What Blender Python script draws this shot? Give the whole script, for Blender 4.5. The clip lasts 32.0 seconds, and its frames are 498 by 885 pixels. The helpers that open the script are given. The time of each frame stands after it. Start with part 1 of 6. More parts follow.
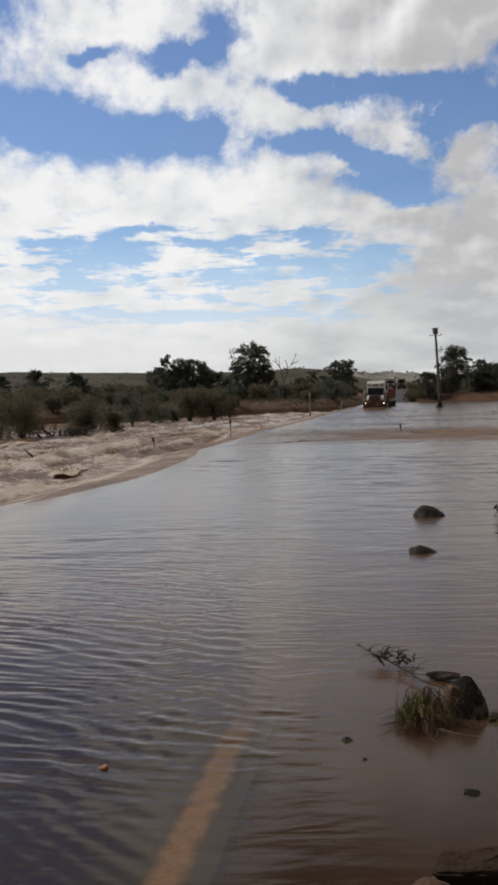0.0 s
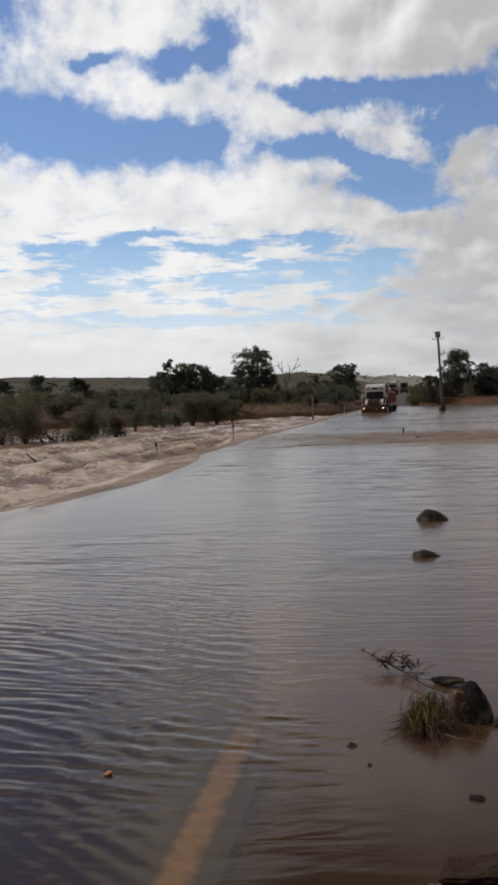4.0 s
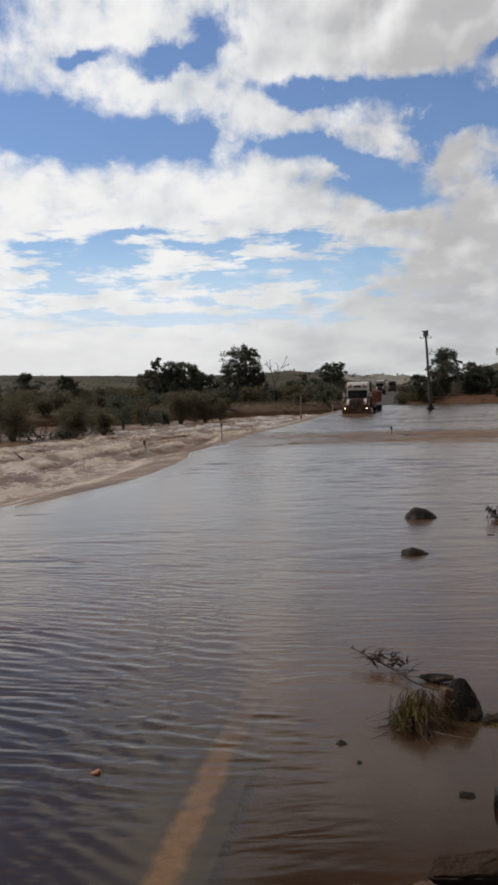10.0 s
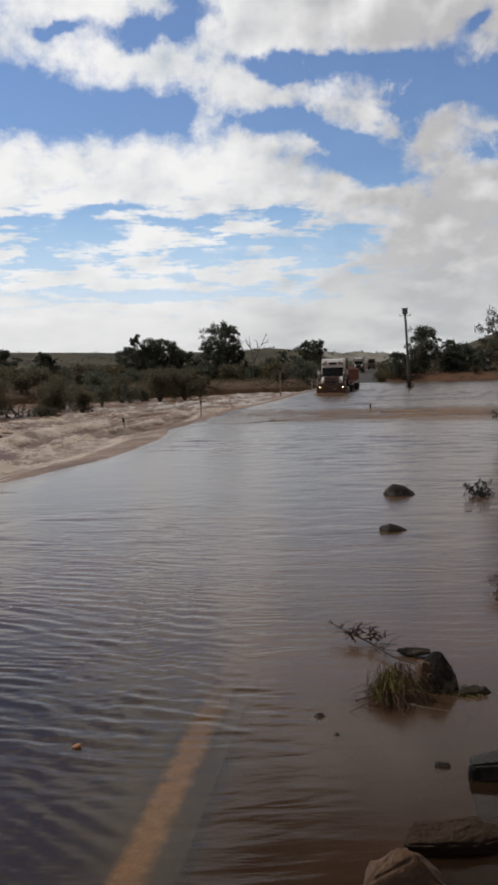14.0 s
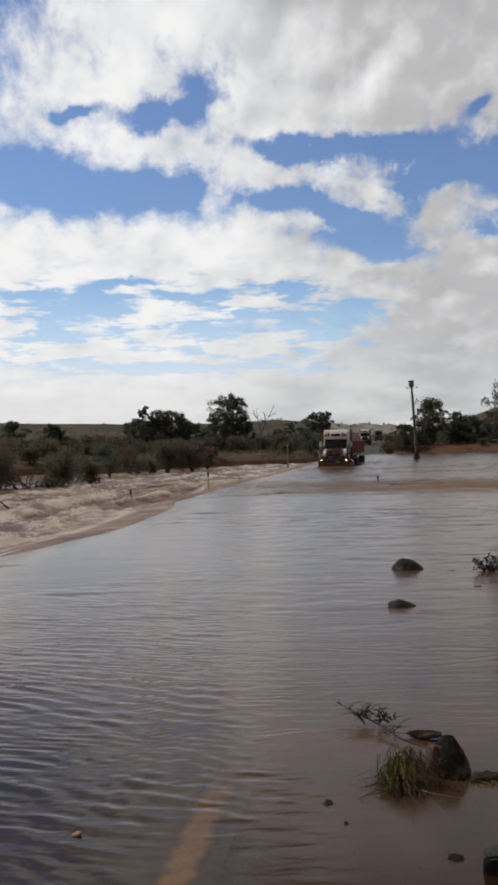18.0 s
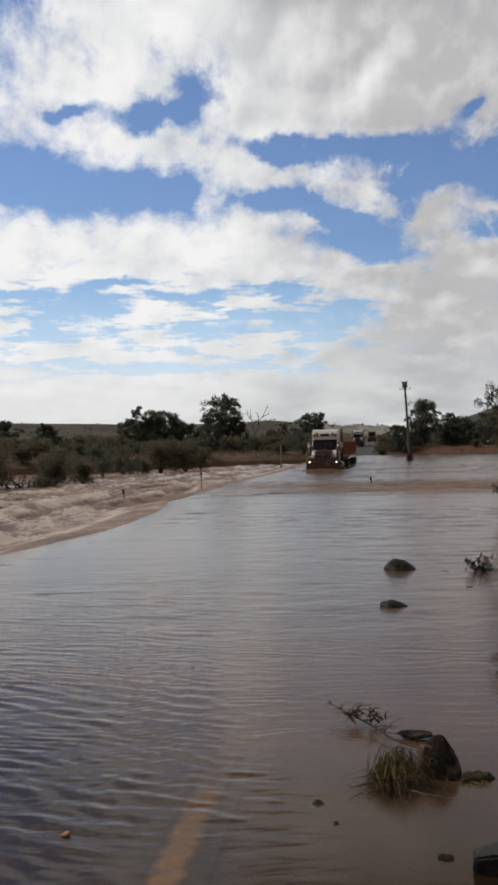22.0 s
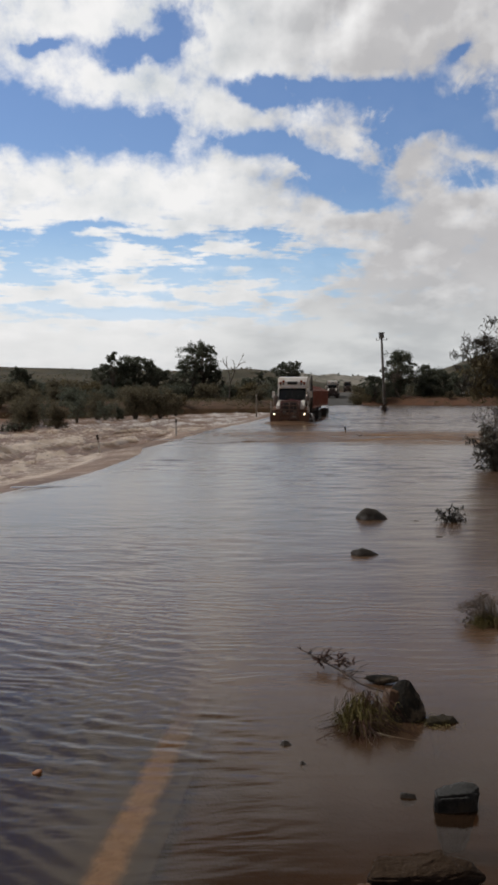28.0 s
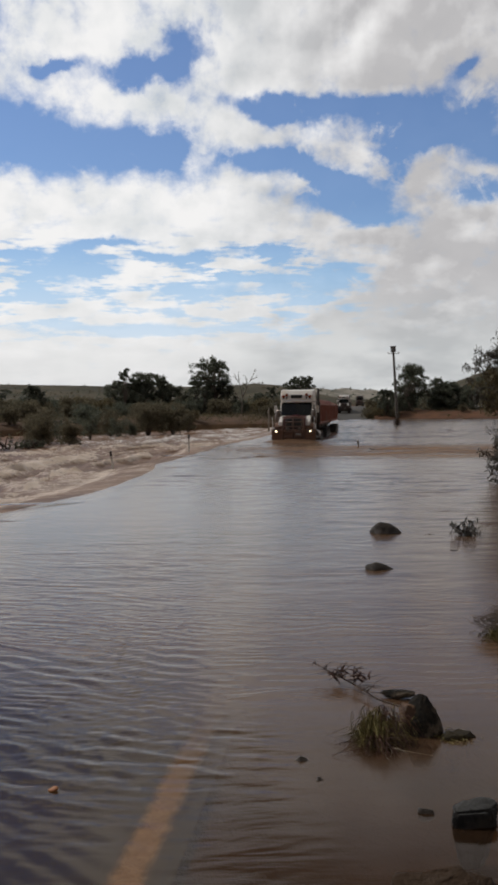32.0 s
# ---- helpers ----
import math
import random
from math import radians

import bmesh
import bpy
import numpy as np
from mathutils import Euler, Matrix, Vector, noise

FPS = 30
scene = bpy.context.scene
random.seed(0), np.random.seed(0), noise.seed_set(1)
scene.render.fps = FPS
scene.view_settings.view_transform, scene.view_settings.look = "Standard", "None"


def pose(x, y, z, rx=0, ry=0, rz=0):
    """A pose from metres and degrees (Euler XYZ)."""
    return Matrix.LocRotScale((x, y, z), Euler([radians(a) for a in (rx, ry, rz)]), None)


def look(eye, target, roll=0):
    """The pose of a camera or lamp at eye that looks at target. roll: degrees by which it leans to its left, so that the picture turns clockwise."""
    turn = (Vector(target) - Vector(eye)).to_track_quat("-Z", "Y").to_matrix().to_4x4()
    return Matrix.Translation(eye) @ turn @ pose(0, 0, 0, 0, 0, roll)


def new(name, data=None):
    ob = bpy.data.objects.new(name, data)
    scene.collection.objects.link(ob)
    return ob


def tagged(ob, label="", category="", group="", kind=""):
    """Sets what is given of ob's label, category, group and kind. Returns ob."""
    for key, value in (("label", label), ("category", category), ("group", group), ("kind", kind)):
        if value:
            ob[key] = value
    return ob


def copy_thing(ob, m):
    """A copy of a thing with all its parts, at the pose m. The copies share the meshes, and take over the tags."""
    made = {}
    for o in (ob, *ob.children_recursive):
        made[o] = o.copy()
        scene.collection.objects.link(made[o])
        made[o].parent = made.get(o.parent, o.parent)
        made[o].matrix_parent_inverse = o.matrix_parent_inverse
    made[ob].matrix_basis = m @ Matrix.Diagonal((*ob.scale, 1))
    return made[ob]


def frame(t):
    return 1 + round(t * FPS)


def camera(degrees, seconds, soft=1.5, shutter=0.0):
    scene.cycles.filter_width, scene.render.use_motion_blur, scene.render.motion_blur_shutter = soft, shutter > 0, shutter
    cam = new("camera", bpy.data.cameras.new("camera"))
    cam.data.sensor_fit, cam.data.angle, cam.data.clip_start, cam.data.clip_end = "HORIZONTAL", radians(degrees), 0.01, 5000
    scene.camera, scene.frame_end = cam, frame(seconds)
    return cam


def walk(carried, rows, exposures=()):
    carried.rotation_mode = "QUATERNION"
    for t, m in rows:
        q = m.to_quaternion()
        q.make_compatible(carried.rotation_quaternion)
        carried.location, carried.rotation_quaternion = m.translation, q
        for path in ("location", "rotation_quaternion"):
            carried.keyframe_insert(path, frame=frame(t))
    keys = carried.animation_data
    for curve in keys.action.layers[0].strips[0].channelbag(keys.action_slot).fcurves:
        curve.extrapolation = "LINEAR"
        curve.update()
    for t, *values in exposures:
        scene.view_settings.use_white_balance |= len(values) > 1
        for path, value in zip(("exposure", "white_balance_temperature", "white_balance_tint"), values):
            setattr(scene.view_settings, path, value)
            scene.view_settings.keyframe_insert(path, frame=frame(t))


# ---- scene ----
cam = camera(32.0, 32.0, soft=3.2)
PATH = [
    (0, (0.036, -0.043, 2.008), (0.023, 1.954, 1.897), -1.4),
    (0.5, (0.037, -0.036, 2.005), (0.019, 1.961, 1.911), -1.8),
    (1, (0.033, -0.04, 2.007), (0.025, 1.958, 1.92), -1.7),
    (1.5, (0.031, -0.026, 2.002), (0.026, 1.971, 1.897), -1.5),
    (2, (0.031, -0.042, 2.011), (0.024, 1.954, 1.891), -1.7),
    (2.5, (0.038, -0.019, 2.001), (0.028, 1.978, 1.882), -1.7),
    (3, (0.044, -0.013, 2.0), (0.025, 1.983, 1.879), -1.8),
    (3.5, (0.032, -0.033, 2.012), (0.014, 1.964, 1.903), -1.7),
    (4, (0.032, -0.04, 2.013), (0.013, 1.957, 1.912), -1.6),
    (4.5, (0.029, -0.029, 2.007), (0.0, 1.969, 1.912), -1.7),
    (6.5, (0.027, -0.008, 1.999), (-0.024, 1.989, 1.908), -1.9),
    (7, (0.022, -0.034, 2.006), (-0.021, 1.963, 1.92), -1.7),
    (7.5, (0.02, -0.016, 1.998), (-0.014, 1.982, 1.905), -1.2),
    (8, (0.022, -0.017, 1.997), (-0.012, 1.98, 1.893), -0.8),
    (8.5, (0.034, -0.012, 1.997), (0.006, 1.985, 1.906), -1.2),
    (9, (0.028, -0.026, 1.998), (0.006, 1.972, 1.906), -1.2),
    (9.5, (0.023, -0.022, 1.997), (0.0, 1.975, 1.908), -1.1),
    (10, (0.024, -0.017, 2.001), (0.032, 1.98, 1.896), -1.5),
    (10.5, (0.023, -0.014, 2.005), (0.118, 1.978, 1.863), -1.0),
    (11, (0.034, -0.018, 2.005), (0.144, 1.973, 1.85), -1.1),
    (11.5, (0.033, -0.043, 2.009), (0.144, 1.948, 1.862), -1.6),
    (12, (0.036, -0.028, 2.0), (0.142, 1.965, 1.859), -1.4),
    (12.5, (0.03, -0.034, 1.998), (0.131, 1.958, 1.853), -1.4),
    (13, (0.027, -0.057, 2.007), (0.119, 1.935, 1.856), -1.5),
    (13.5, (0.021, -0.046, 1.998), (0.088, 1.947, 1.84), -1.4),
    (14, (0.024, -0.029, 1.996), (0.078, 1.964, 1.838), -1.4),
    (14.5, (0.028, -0.006, 1.993), (0.078, 1.987, 1.843), -1.4),
    (16.5, (0.031, 0.016, 2.024), (0.081, 2.015, 1.999), -0.8),
    (17, (0.028, 0.008, 2.019), (0.073, 2.007, 1.993), -1.0),
    (17.5, (0.022, -0.013, 2.029), (0.058, 1.987, 2.021), -1.0),
    (18, (0.029, -0.023, 2.028), (0.07, 1.977, 2.034), -1.3),
    (18.5, (0.03, -0.019, 2.032), (0.064, 1.98, 2.043), -1.7),
    (19, (0.031, -0.013, 2.028), (0.071, 1.986, 2.044), -1.8),
    (19.5, (0.034, -0.01, 2.024), (0.081, 1.989, 2.049), -1.6),
    (20, (0.032, -0.003, 2.015), (0.082, 1.996, 2.034), -1.3),
    (20.5, (0.029, -0.023, 2.022), (0.074, 1.976, 2.038), -1.1),
    (21, (0.038, 0.0, 2.012), (0.087, 2.0, 2.026), -1.2),
    (21.5, (0.034, 0.001, 2.015), (0.089, 2.0, 2.021), -1.1),
    (22, (0.043, -0.005, 2.016), (0.099, 1.994, 2.023), -1.1),
    (22.5, (0.04, -0.002, 2.019), (0.093, 1.997, 2.027), -1.1),
    (23, (0.034, -0.006, 2.015), (0.084, 1.993, 2.025), -1.0),
    (23.5, (0.035, 0.008, 2.009), (0.084, 2.008, 2.016), -1.0),
    (24, (0.038, 0.013, 2.005), (0.145, 2.009, 1.938), -0.4),
    (24.5, (0.041, -0.003, 2.017), (0.165, 1.99, 1.92), -0.4),
    (25, (0.044, -0.006, 2.02), (0.171, 1.987, 1.912), -0.4),
    (25.5, (0.036, 0.007, 2.017), (0.181, 1.999, 1.911), -0.9),
    (27.5, (0.038, 0.006, 2.015), (0.152, 1.999, 1.893), 0.1),
    (28, (0.045, 0.005, 2.013), (0.157, 1.999, 1.9), -0.0),
    (28.5, (0.048, 0.002, 2.015), (0.157, 1.997, 1.912), -0.3),
    (29, (0.043, 0.003, 2.012), (0.146, 1.998, 1.917), -0.4),
    (29.5, (0.04, -0.002, 2.015), (0.138, 1.993, 1.923), -0.5),
    (30, (0.041, -0.007, 2.016), (0.132, 1.989, 1.932), -0.6),
    (30.5, (0.046, -0.01, 2.018), (0.134, 1.987, 1.94), -0.7),
    (31, (0.04, -0.022, 2.019), (0.123, 1.975, 1.944), -0.7),
    (31.5, (0.037, -0.023, 2.019), (0.117, 1.974, 1.945), -0.5),
    (32, (0.042, -0.009, 2.012), (0.125, 1.987, 1.934), -0.6),
]
walk(cam, [(t, look(eye, target, roll)) for t, eye, target, roll in PATH])

# ---- world, sun, exposure ----
SUN_EL, SUN_AZ = radians(48), radians(-62)  # high, ahead and to the left of the road
scene.view_settings.exposure = 0.0


def value_nodes(tree):
    """Short helpers for one node tree: make a node, and link sockets or set values."""
    def node(kind, **inputs):
        n = tree.nodes.new(kind)
        for key, v in inputs.items():
            slot = n.inputs[int(key[1:])] if key[0] == "i" and key[1:].isdigit() else n.inputs[key.replace("_", " ")]
            if isinstance(v, bpy.types.NodeSocket):
                tree.links.new(v, slot)
            else:
                slot.default_value = v
        return n

    def calc(op, a, b=0.0, c=0.0, clamp=False):
        n = node("ShaderNodeMath", i0=a, i1=b, i2=c)
        n.operation, n.use_clamp = op, clamp
        return n.outputs[0]

    def smooth(v, lo, hi, a=0.0, b=1.0):
        n = node("ShaderNodeMapRange", i0=v, i1=lo, i2=hi, i3=a, i4=b)
        n.interpolation_type = "SMOOTHSTEP"
        return n.outputs[0]

    def mix(f, a, b):
        n = node("ShaderNodeMix")
        n.data_type = "RGBA"
        for slot, v in ((n.inputs[0], f), (n.inputs[6], a), (n.inputs[7], b)):
            if isinstance(v, bpy.types.NodeSocket):
                tree.links.new(v, slot)
            else:
                slot.default_value = v if not isinstance(v, tuple) else (*v, 1.0)[:4]
        return n.outputs[2]

    return node, calc, smooth, mix


# Blue gaps between the clouds: bearing, height, half width, half height, lean of the long axis, all in degrees.
SKY_GAPS = [
    (-8.6, 16.3, 5.6, 1.45, -3), (-13.6, 17.0, 3.5, 1.5, 0), (-3.6, 16.9, 2.0, 0.8, -12), (-1.7, 22.1, 1.6, 1.3, 20), (-4.6, 21.0, 2.0, 0.55, 8),
    (4.6, 18.7, 3.0, 0.5, -10), (9.6, 18.3, 3.6, 0.65, -4), (15.2, 17.8, 4.2, 1.15, 6), (18.0, 15.6, 1.8, 0.9, 0), (3.4, 15.7, 2.6, 0.6, 4),
    (6.6, 14.9, 2.6, 0.6, -14), (8.6, 13.2, 3.2, 0.6, -4), (12.3, 15.2, 1.2, 0.7, 30), (16.6, 20.6, 1.2, 0.45, 20), (10.9, 12.1, 1.9, 0.42, -10), (17.6, 13.2, 1.8, 0.5, -8), (8.6, 14.2, 1.4, 0.35, -20), (13.6, 16.6, 2.2, 0.5, 25),
    (-9.0, 9.0, 2.4, 0.7, 0), (-12.4, 9.9, 1.8, 0.25, 0), (-6.4, 10.5, 1.6, 0.2, 0), (-1.8, 9.9, 2.2, 0.22, 2), (4.2, 10.1, 1.7, 0.3, 0),
    (7.2, 8.2, 2.3, 0.95, 0), (2.2, 8.6, 1.6, 0.3, 0), (-0.7, 7.7, 2.9, 0.32, 0), (-11.5, 7.3, 2.4, 0.3, 0), (-5.1, 5.2, 7.0, 0.25, 0), (-10.2, 20.8, 1.2, 0.3, 10),
    (-19.5, 25.0, 6.0, 4.2, 0), (-27.0, 20.0, 4.0, 2.6, 0), (-40.0, 44.0, 10.0, 6.0, 0), (-17.0, 29.5, 5.0, 2.6, 0),
]


def make_world():
    world = bpy.data.worlds.new("world")
    scene.world = world
    world.use_nodes = True
    tree = world.node_tree
    tree.nodes.clear()
    node, calc, smooth, mix = value_nodes(tree)
    coords = node("ShaderNodeTexCoord").outputs["Generated"]
    xyz = node("ShaderNodeSeparateXYZ", i0=coords)
    dx, dy, dz = xyz.outputs
    az = calc("MULTIPLY", calc("ARCTAN2", dx, dy), 57.2958)
    el = calc("MULTIPLY", calc("ARCSINE", dz), 57.2958)
    flat = calc("MULTIPLY", calc("SQRT", calc("MAXIMUM", el, 0.3)), 9.0)
    # ragged edges: the bearing and height are pushed about by noise that flattens towards the horizon
    plane = node("ShaderNodeCombineXYZ", i0=az, i1=flat, i2=0.0).outputs[0]
    above = node("ShaderNodeCombineXYZ", i0=calc("SUBTRACT", az, 0.5), i1=calc("ADD", flat, 1.1), i2=0.0).outputs[0]
    push = node("ShaderNodeTexNoise", Vector=plane, Scale=0.30, Detail=6.0, Roughness=0.56)
    rgb = node("ShaderNodeSeparateColor", i0=push.outputs["Color"])
    az2 = calc("ADD", az, calc("MULTIPLY", calc("SUBTRACT", rgb.outputs[0], 0.5), 5.0))
    el2 = calc("ADD", el, calc("MULTIPLY", calc("SUBTRACT", rgb.outputs[1], 0.5), calc("MULTIPLY", el, 0.19)))
    gaps = 0.0
    for a, e, ra, re, lean in SKY_GAPS:
        u, v = calc("SUBTRACT", az2, a), calc("SUBTRACT", el2, e)
        c, k = math.cos(radians(lean)), math.sin(radians(lean))
        p = calc("MULTIPLY", calc("ADD", calc("MULTIPLY", u, c), calc("MULTIPLY", v, k)), 1 / (1.12 * ra))
        q = calc("MULTIPLY", calc("SUBTRACT", calc("MULTIPLY", v, c), calc("MULTIPLY", u, k)), 1 / (1.22 * re))
        far = calc("ADD", calc("MULTIPLY", p, p), calc("MULTIPLY", q, q))
        gaps = calc("ADD", gaps, calc("EXPONENT", calc("MULTIPLY", far, -0.8)))
    # round the rest of the sky the clouds go on with gaps of their own
    away = smooth(calc("ABSOLUTE", calc("SUBTRACT", az, 1.0)), 19.0, 27.0)
    high = smooth(el, 26.0, 34.0)
    wide = node("ShaderNodeTexNoise", Vector=plane, Scale=0.11, Detail=5.0, Roughness=0.55).outputs[0]
    gaps = calc("ADD", gaps, calc("MULTIPLY", calc("MAXIMUM", away, high), calc("MULTIPLY", smooth(wide, 0.50, 0.64), smooth(az, -8.0, 6.0, 0.8, 0.15))))
    thin = node("ShaderNodeCombineXYZ", i0=calc("MULTIPLY", az, 0.3), i1=calc("MULTIPLY", el, 1.5), i2=3.0).outputs[0]
    streaky = node("ShaderNodeTexNoise", Vector=thin, Scale=1.0, Detail=5.0, Roughness=0.58).outputs[0]
    band = calc("MULTIPLY", smooth(el, 13.0, 9.0), smooth(el, 3.0, 5.5))
    gaps = calc("ADD", gaps, calc("MULTIPLY", calc("MULTIPLY", band, smooth(streaky, 0.45, 0.62)), smooth(az, 13.0, 6.0, 0.1, 0.75)))
    fine = node("ShaderNodeTexNoise", Vector=plane, Scale=0.55, Detail=6.0, Roughness=0.56).outputs[0]
    # thin wisps hang in the gaps and fray their edges
    frayed = node("ShaderNodeTexNoise", Vector=plane, Scale=0.95, Detail=7.0, Roughness=0.62, Distortion=0.7).outputs[0]
    wisp = smooth(node("ShaderNodeTexNoise", Vector=plane, Scale=0.42, Detail=6.0, Roughness=0.6, Distortion=0.5).outputs[0], 0.50, 0.68)
    gaps = calc("MULTIPLY", gaps, calc("SUBTRACT", 1.0, calc("MULTIPLY", wisp, smooth(az, -6.0, 4.0, 0.25, 0.5))))
    ragged = calc("ADD", calc("MULTIPLY", calc("SUBTRACT", fine, 0.5), 1.2), calc("MULTIPLY", calc("SUBTRACT", frayed, 0.5), 0.5))
    gap = smooth(calc("ADD", gaps, ragged), 0.06, 0.86)
    # the clouds: white on their sunny upper sides, greyer in their bodies and under them
    body = node("ShaderNodeTexNoise", Vector=plane, Scale=0.17, Detail=4.0, Roughness=0.48).outputs[0]
    lump = node("ShaderNodeTexNoise", Vector=plane, Scale=0.30, Detail=5.0, Roughness=0.5).outputs[0]
    over = node("ShaderNodeTexNoise", Vector=above, Scale=0.30, Detail=5.0, Roughness=0.5).outputs[0]
    under = calc("MULTIPLY", calc("SUBTRACT", over, lump), 2.1)
    thick = smooth(calc("ADD", calc("MULTIPLY", body, 0.6), calc("MULTIPLY", lump, 0.4)), 0.40, 0.62)
    low = smooth(el, 12.0, 1.0)
    right = smooth(az, -5.0, 12.0)
    shade = calc("ADD", calc("MULTIPLY", low, 0.34), 0.62)
    soft = calc("MULTIPLY", thick, smooth(el, 2.0, 10.0, 0.25, 0.52))
    grey = calc("ADD", calc("ADD", soft, calc("MULTIPLY", shade, right)), calc("MULTIPLY", under, smooth(el, 2.0, 9.0, 0.3, 1.0)))
    grey = calc("ADD", grey, calc("ADD", smooth(el, 18.0, 30.0, 0.0, 0.20), smooth(el, 8.0, 0.0, 0.0, 0.42)))
    grey = calc("SUBTRACT", grey, calc("MULTIPLY", gaps, 0.30), clamp=True)
    cloud = mix(grey, (0.90, 0.893, 0.89), mix(smooth(el, 9.0, 3.0), mix(right, mix(lump, (0.56, 0.595, 0.62), (0.70, 0.735, 0.755)), mix(lump, (0.43, 0.425, 0.435), (0.58, 0.57, 0.575))), mix(smooth(body, 0.35, 0.65), (0.49, 0.505, 0.515), (0.67, 0.68, 0.68))))
    # dark cloud added out of sight overhead and behind, dimming near faces and water
    unseen_dark = calc("MAXIMUM", smooth(calc("ADD", el, calc("MULTIPLY", smooth(az, -9.0, 5.0), smooth(el, 24.0, 32.0, 10.0, 30.0))), 36.0, 58.0), smooth(dy, 0.35, -0.35))
    cloud = mix(unseen_dark, cloud, mix(thick, (0.225, 0.21, 0.20), (0.10, 0.091, 0.084)))
    sky = node("ShaderNodeTexSky")
    sky.sky_type, sky.sun_disc = "NISHITA", False
    sky.sun_elevation, sky.sun_rotation = SUN_EL, SUN_AZ
    sky.air_density, sky.dust_density, sky.ozone_density = 1.0, 0.1, 3.2
    deep = node("ShaderNodeHueSaturation", Color=sky.outputs[0], Hue=0.508, Saturation=1.12, Value=1.0)
    clear_low = mix(smooth(el, 13.0, 5.0, 0.0, 0.8), deep.outputs[0], (2.7, 5.4, 8.4))
    blue = node("ShaderNodeBackground", Color=clear_low, Strength=0.1)
    white = node("ShaderNodeBackground", Color=cloud, Strength=1.0)
    part_cloud = calc("SUBTRACT", 1.0, calc("MULTIPLY", gap, smooth(el, 1.5, 12.0, 0.3, 0.96)))
    both = node("ShaderNodeMixShader", i0=part_cloud, i1=blue.outputs[0], i2=white.outputs[0])
    node("ShaderNodeOutputWorld", Surface=both.outputs[0])


make_world()
sun_data = bpy.data.lights.new("sun", "SUN")
sun_data.energy, sun_data.angle, sun_data.color = 1.6, radians(12), (1.0, 0.95, 0.88)
sun = new("sun", sun_data)
sun.matrix_world = look((0, 0, 60), (60 * math.cos(SUN_EL) * -math.sin(SUN_AZ), -60 * math.cos(SUN_EL) * math.cos(SUN_AZ), 60 - 60 * math.sin(SUN_EL)))


# ---- materials ----
def material(name, a, b, rough=0.7, scale=3.0, metal=0.0, bump=0.2, grain=30.0, spec=0.5, islands=0.0, stretch=(1, 1, 1), c=None, through_light=0.0, lit_top=None):
    """A surface of two or three base colours mixed by noise at two sizes, with fine relief."""
    m = bpy.data.materials.new(name)
    m.use_nodes = True
    tree = m.node_tree
    tree.nodes.clear()
    node, calc, smooth, mix = value_nodes(tree)
    place = node("ShaderNodeTexCoord").outputs["Object"]
    where = node("ShaderNodeVectorMath", i0=place, i1=stretch)
    where.operation = "MULTIPLY"
    where = where.outputs[0]
    big = node("ShaderNodeTexNoise", Vector=where, Scale=scale, Detail=6.0, Roughness=0.6).outputs[0]
    small = node("ShaderNodeTexNoise", Vector=where, Scale=grain, Detail=4.0, Roughness=0.6).outputs[0]
    f = smooth(calc("ADD", calc("MULTIPLY", big, 0.7), calc("MULTIPLY", small, 0.3)), 0.36, 0.64)
    col = mix(f, a, b)
    if c:
        third = node("ShaderNodeTexNoise", Vector=where, Scale=scale * 0.37, Detail=5.0, Roughness=0.6).outputs[0]
        col = mix(smooth(third, 0.5, 0.66), col, c)
    # upward faces are paled in the colour: light from above along with dried mud
    if lit_top:
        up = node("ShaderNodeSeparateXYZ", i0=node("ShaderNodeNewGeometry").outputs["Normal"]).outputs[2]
        col = mix(smooth(calc("ADD", up, calc("MULTIPLY", calc("SUBTRACT", big, 0.5), 0.9)), 0.55, 0.85), col, lit_top)
    if islands:
        rnd = node("ShaderNodeNewGeometry").outputs["Random Per Island"]
        hsv = node("ShaderNodeHueSaturation", Color=col, Value=calc("ADD", 1.0 - islands, calc("MULTIPLY", rnd, 2 * islands)))
        col = hsv.outputs[0]
    lift = node("ShaderNodeBump", Strength=bump, Distance=0.02, Height=calc("ADD", small, big))
    rough_v = calc("ADD", rough - 0.08, calc("MULTIPLY", small, 0.16))
    shader = node("ShaderNodeBsdfPrincipled", Base_Color=col, Roughness=rough_v, Metallic=metal, Normal=lift.outputs[0])
    shader.inputs["Specular IOR Level"].default_value = spec
    out = shader.outputs[0]
    if through_light:
        thin = node("ShaderNodeBsdfTranslucent", Color=col)
        out = node("ShaderNodeMixShader", i0=through_light, i1=out, i2=thin.outputs[0]).outputs[0]
    node("ShaderNodeOutputMaterial", Surface=out)
    return m


def glow_material(name, colour, strength):
    m = bpy.data.materials.new(name)
    m.use_nodes = True
    m.node_tree.nodes.clear()
    node, calc, smooth, mix = value_nodes(m.node_tree)
    e = node("ShaderNodeEmission", Color=(*colour, 1), Strength=strength)
    node("ShaderNodeOutputMaterial", Surface=e.outputs[0])
    return m


def glass_material(name, tint):
    m = bpy.data.materials.new(name)
    m.use_nodes = True
    m.node_tree.nodes.clear()
    node, calc, smooth, mix = value_nodes(m.node_tree)
    gloss = node("ShaderNodeBsdfGlossy", Color=(0.9, 0.93, 0.95, 1), Roughness=0.03)
    clear = node("ShaderNodeBsdfTransparent", Color=(*tint, 1))
    fres = node("ShaderNodeFresnel", IOR=1.5)
    both = node("ShaderNodeMixShader", i0=fres.outputs[0], i1=clear.outputs[0], i2=gloss.outputs[0])
    node("ShaderNodeOutputMaterial", Surface=both.outputs[0])
    return m


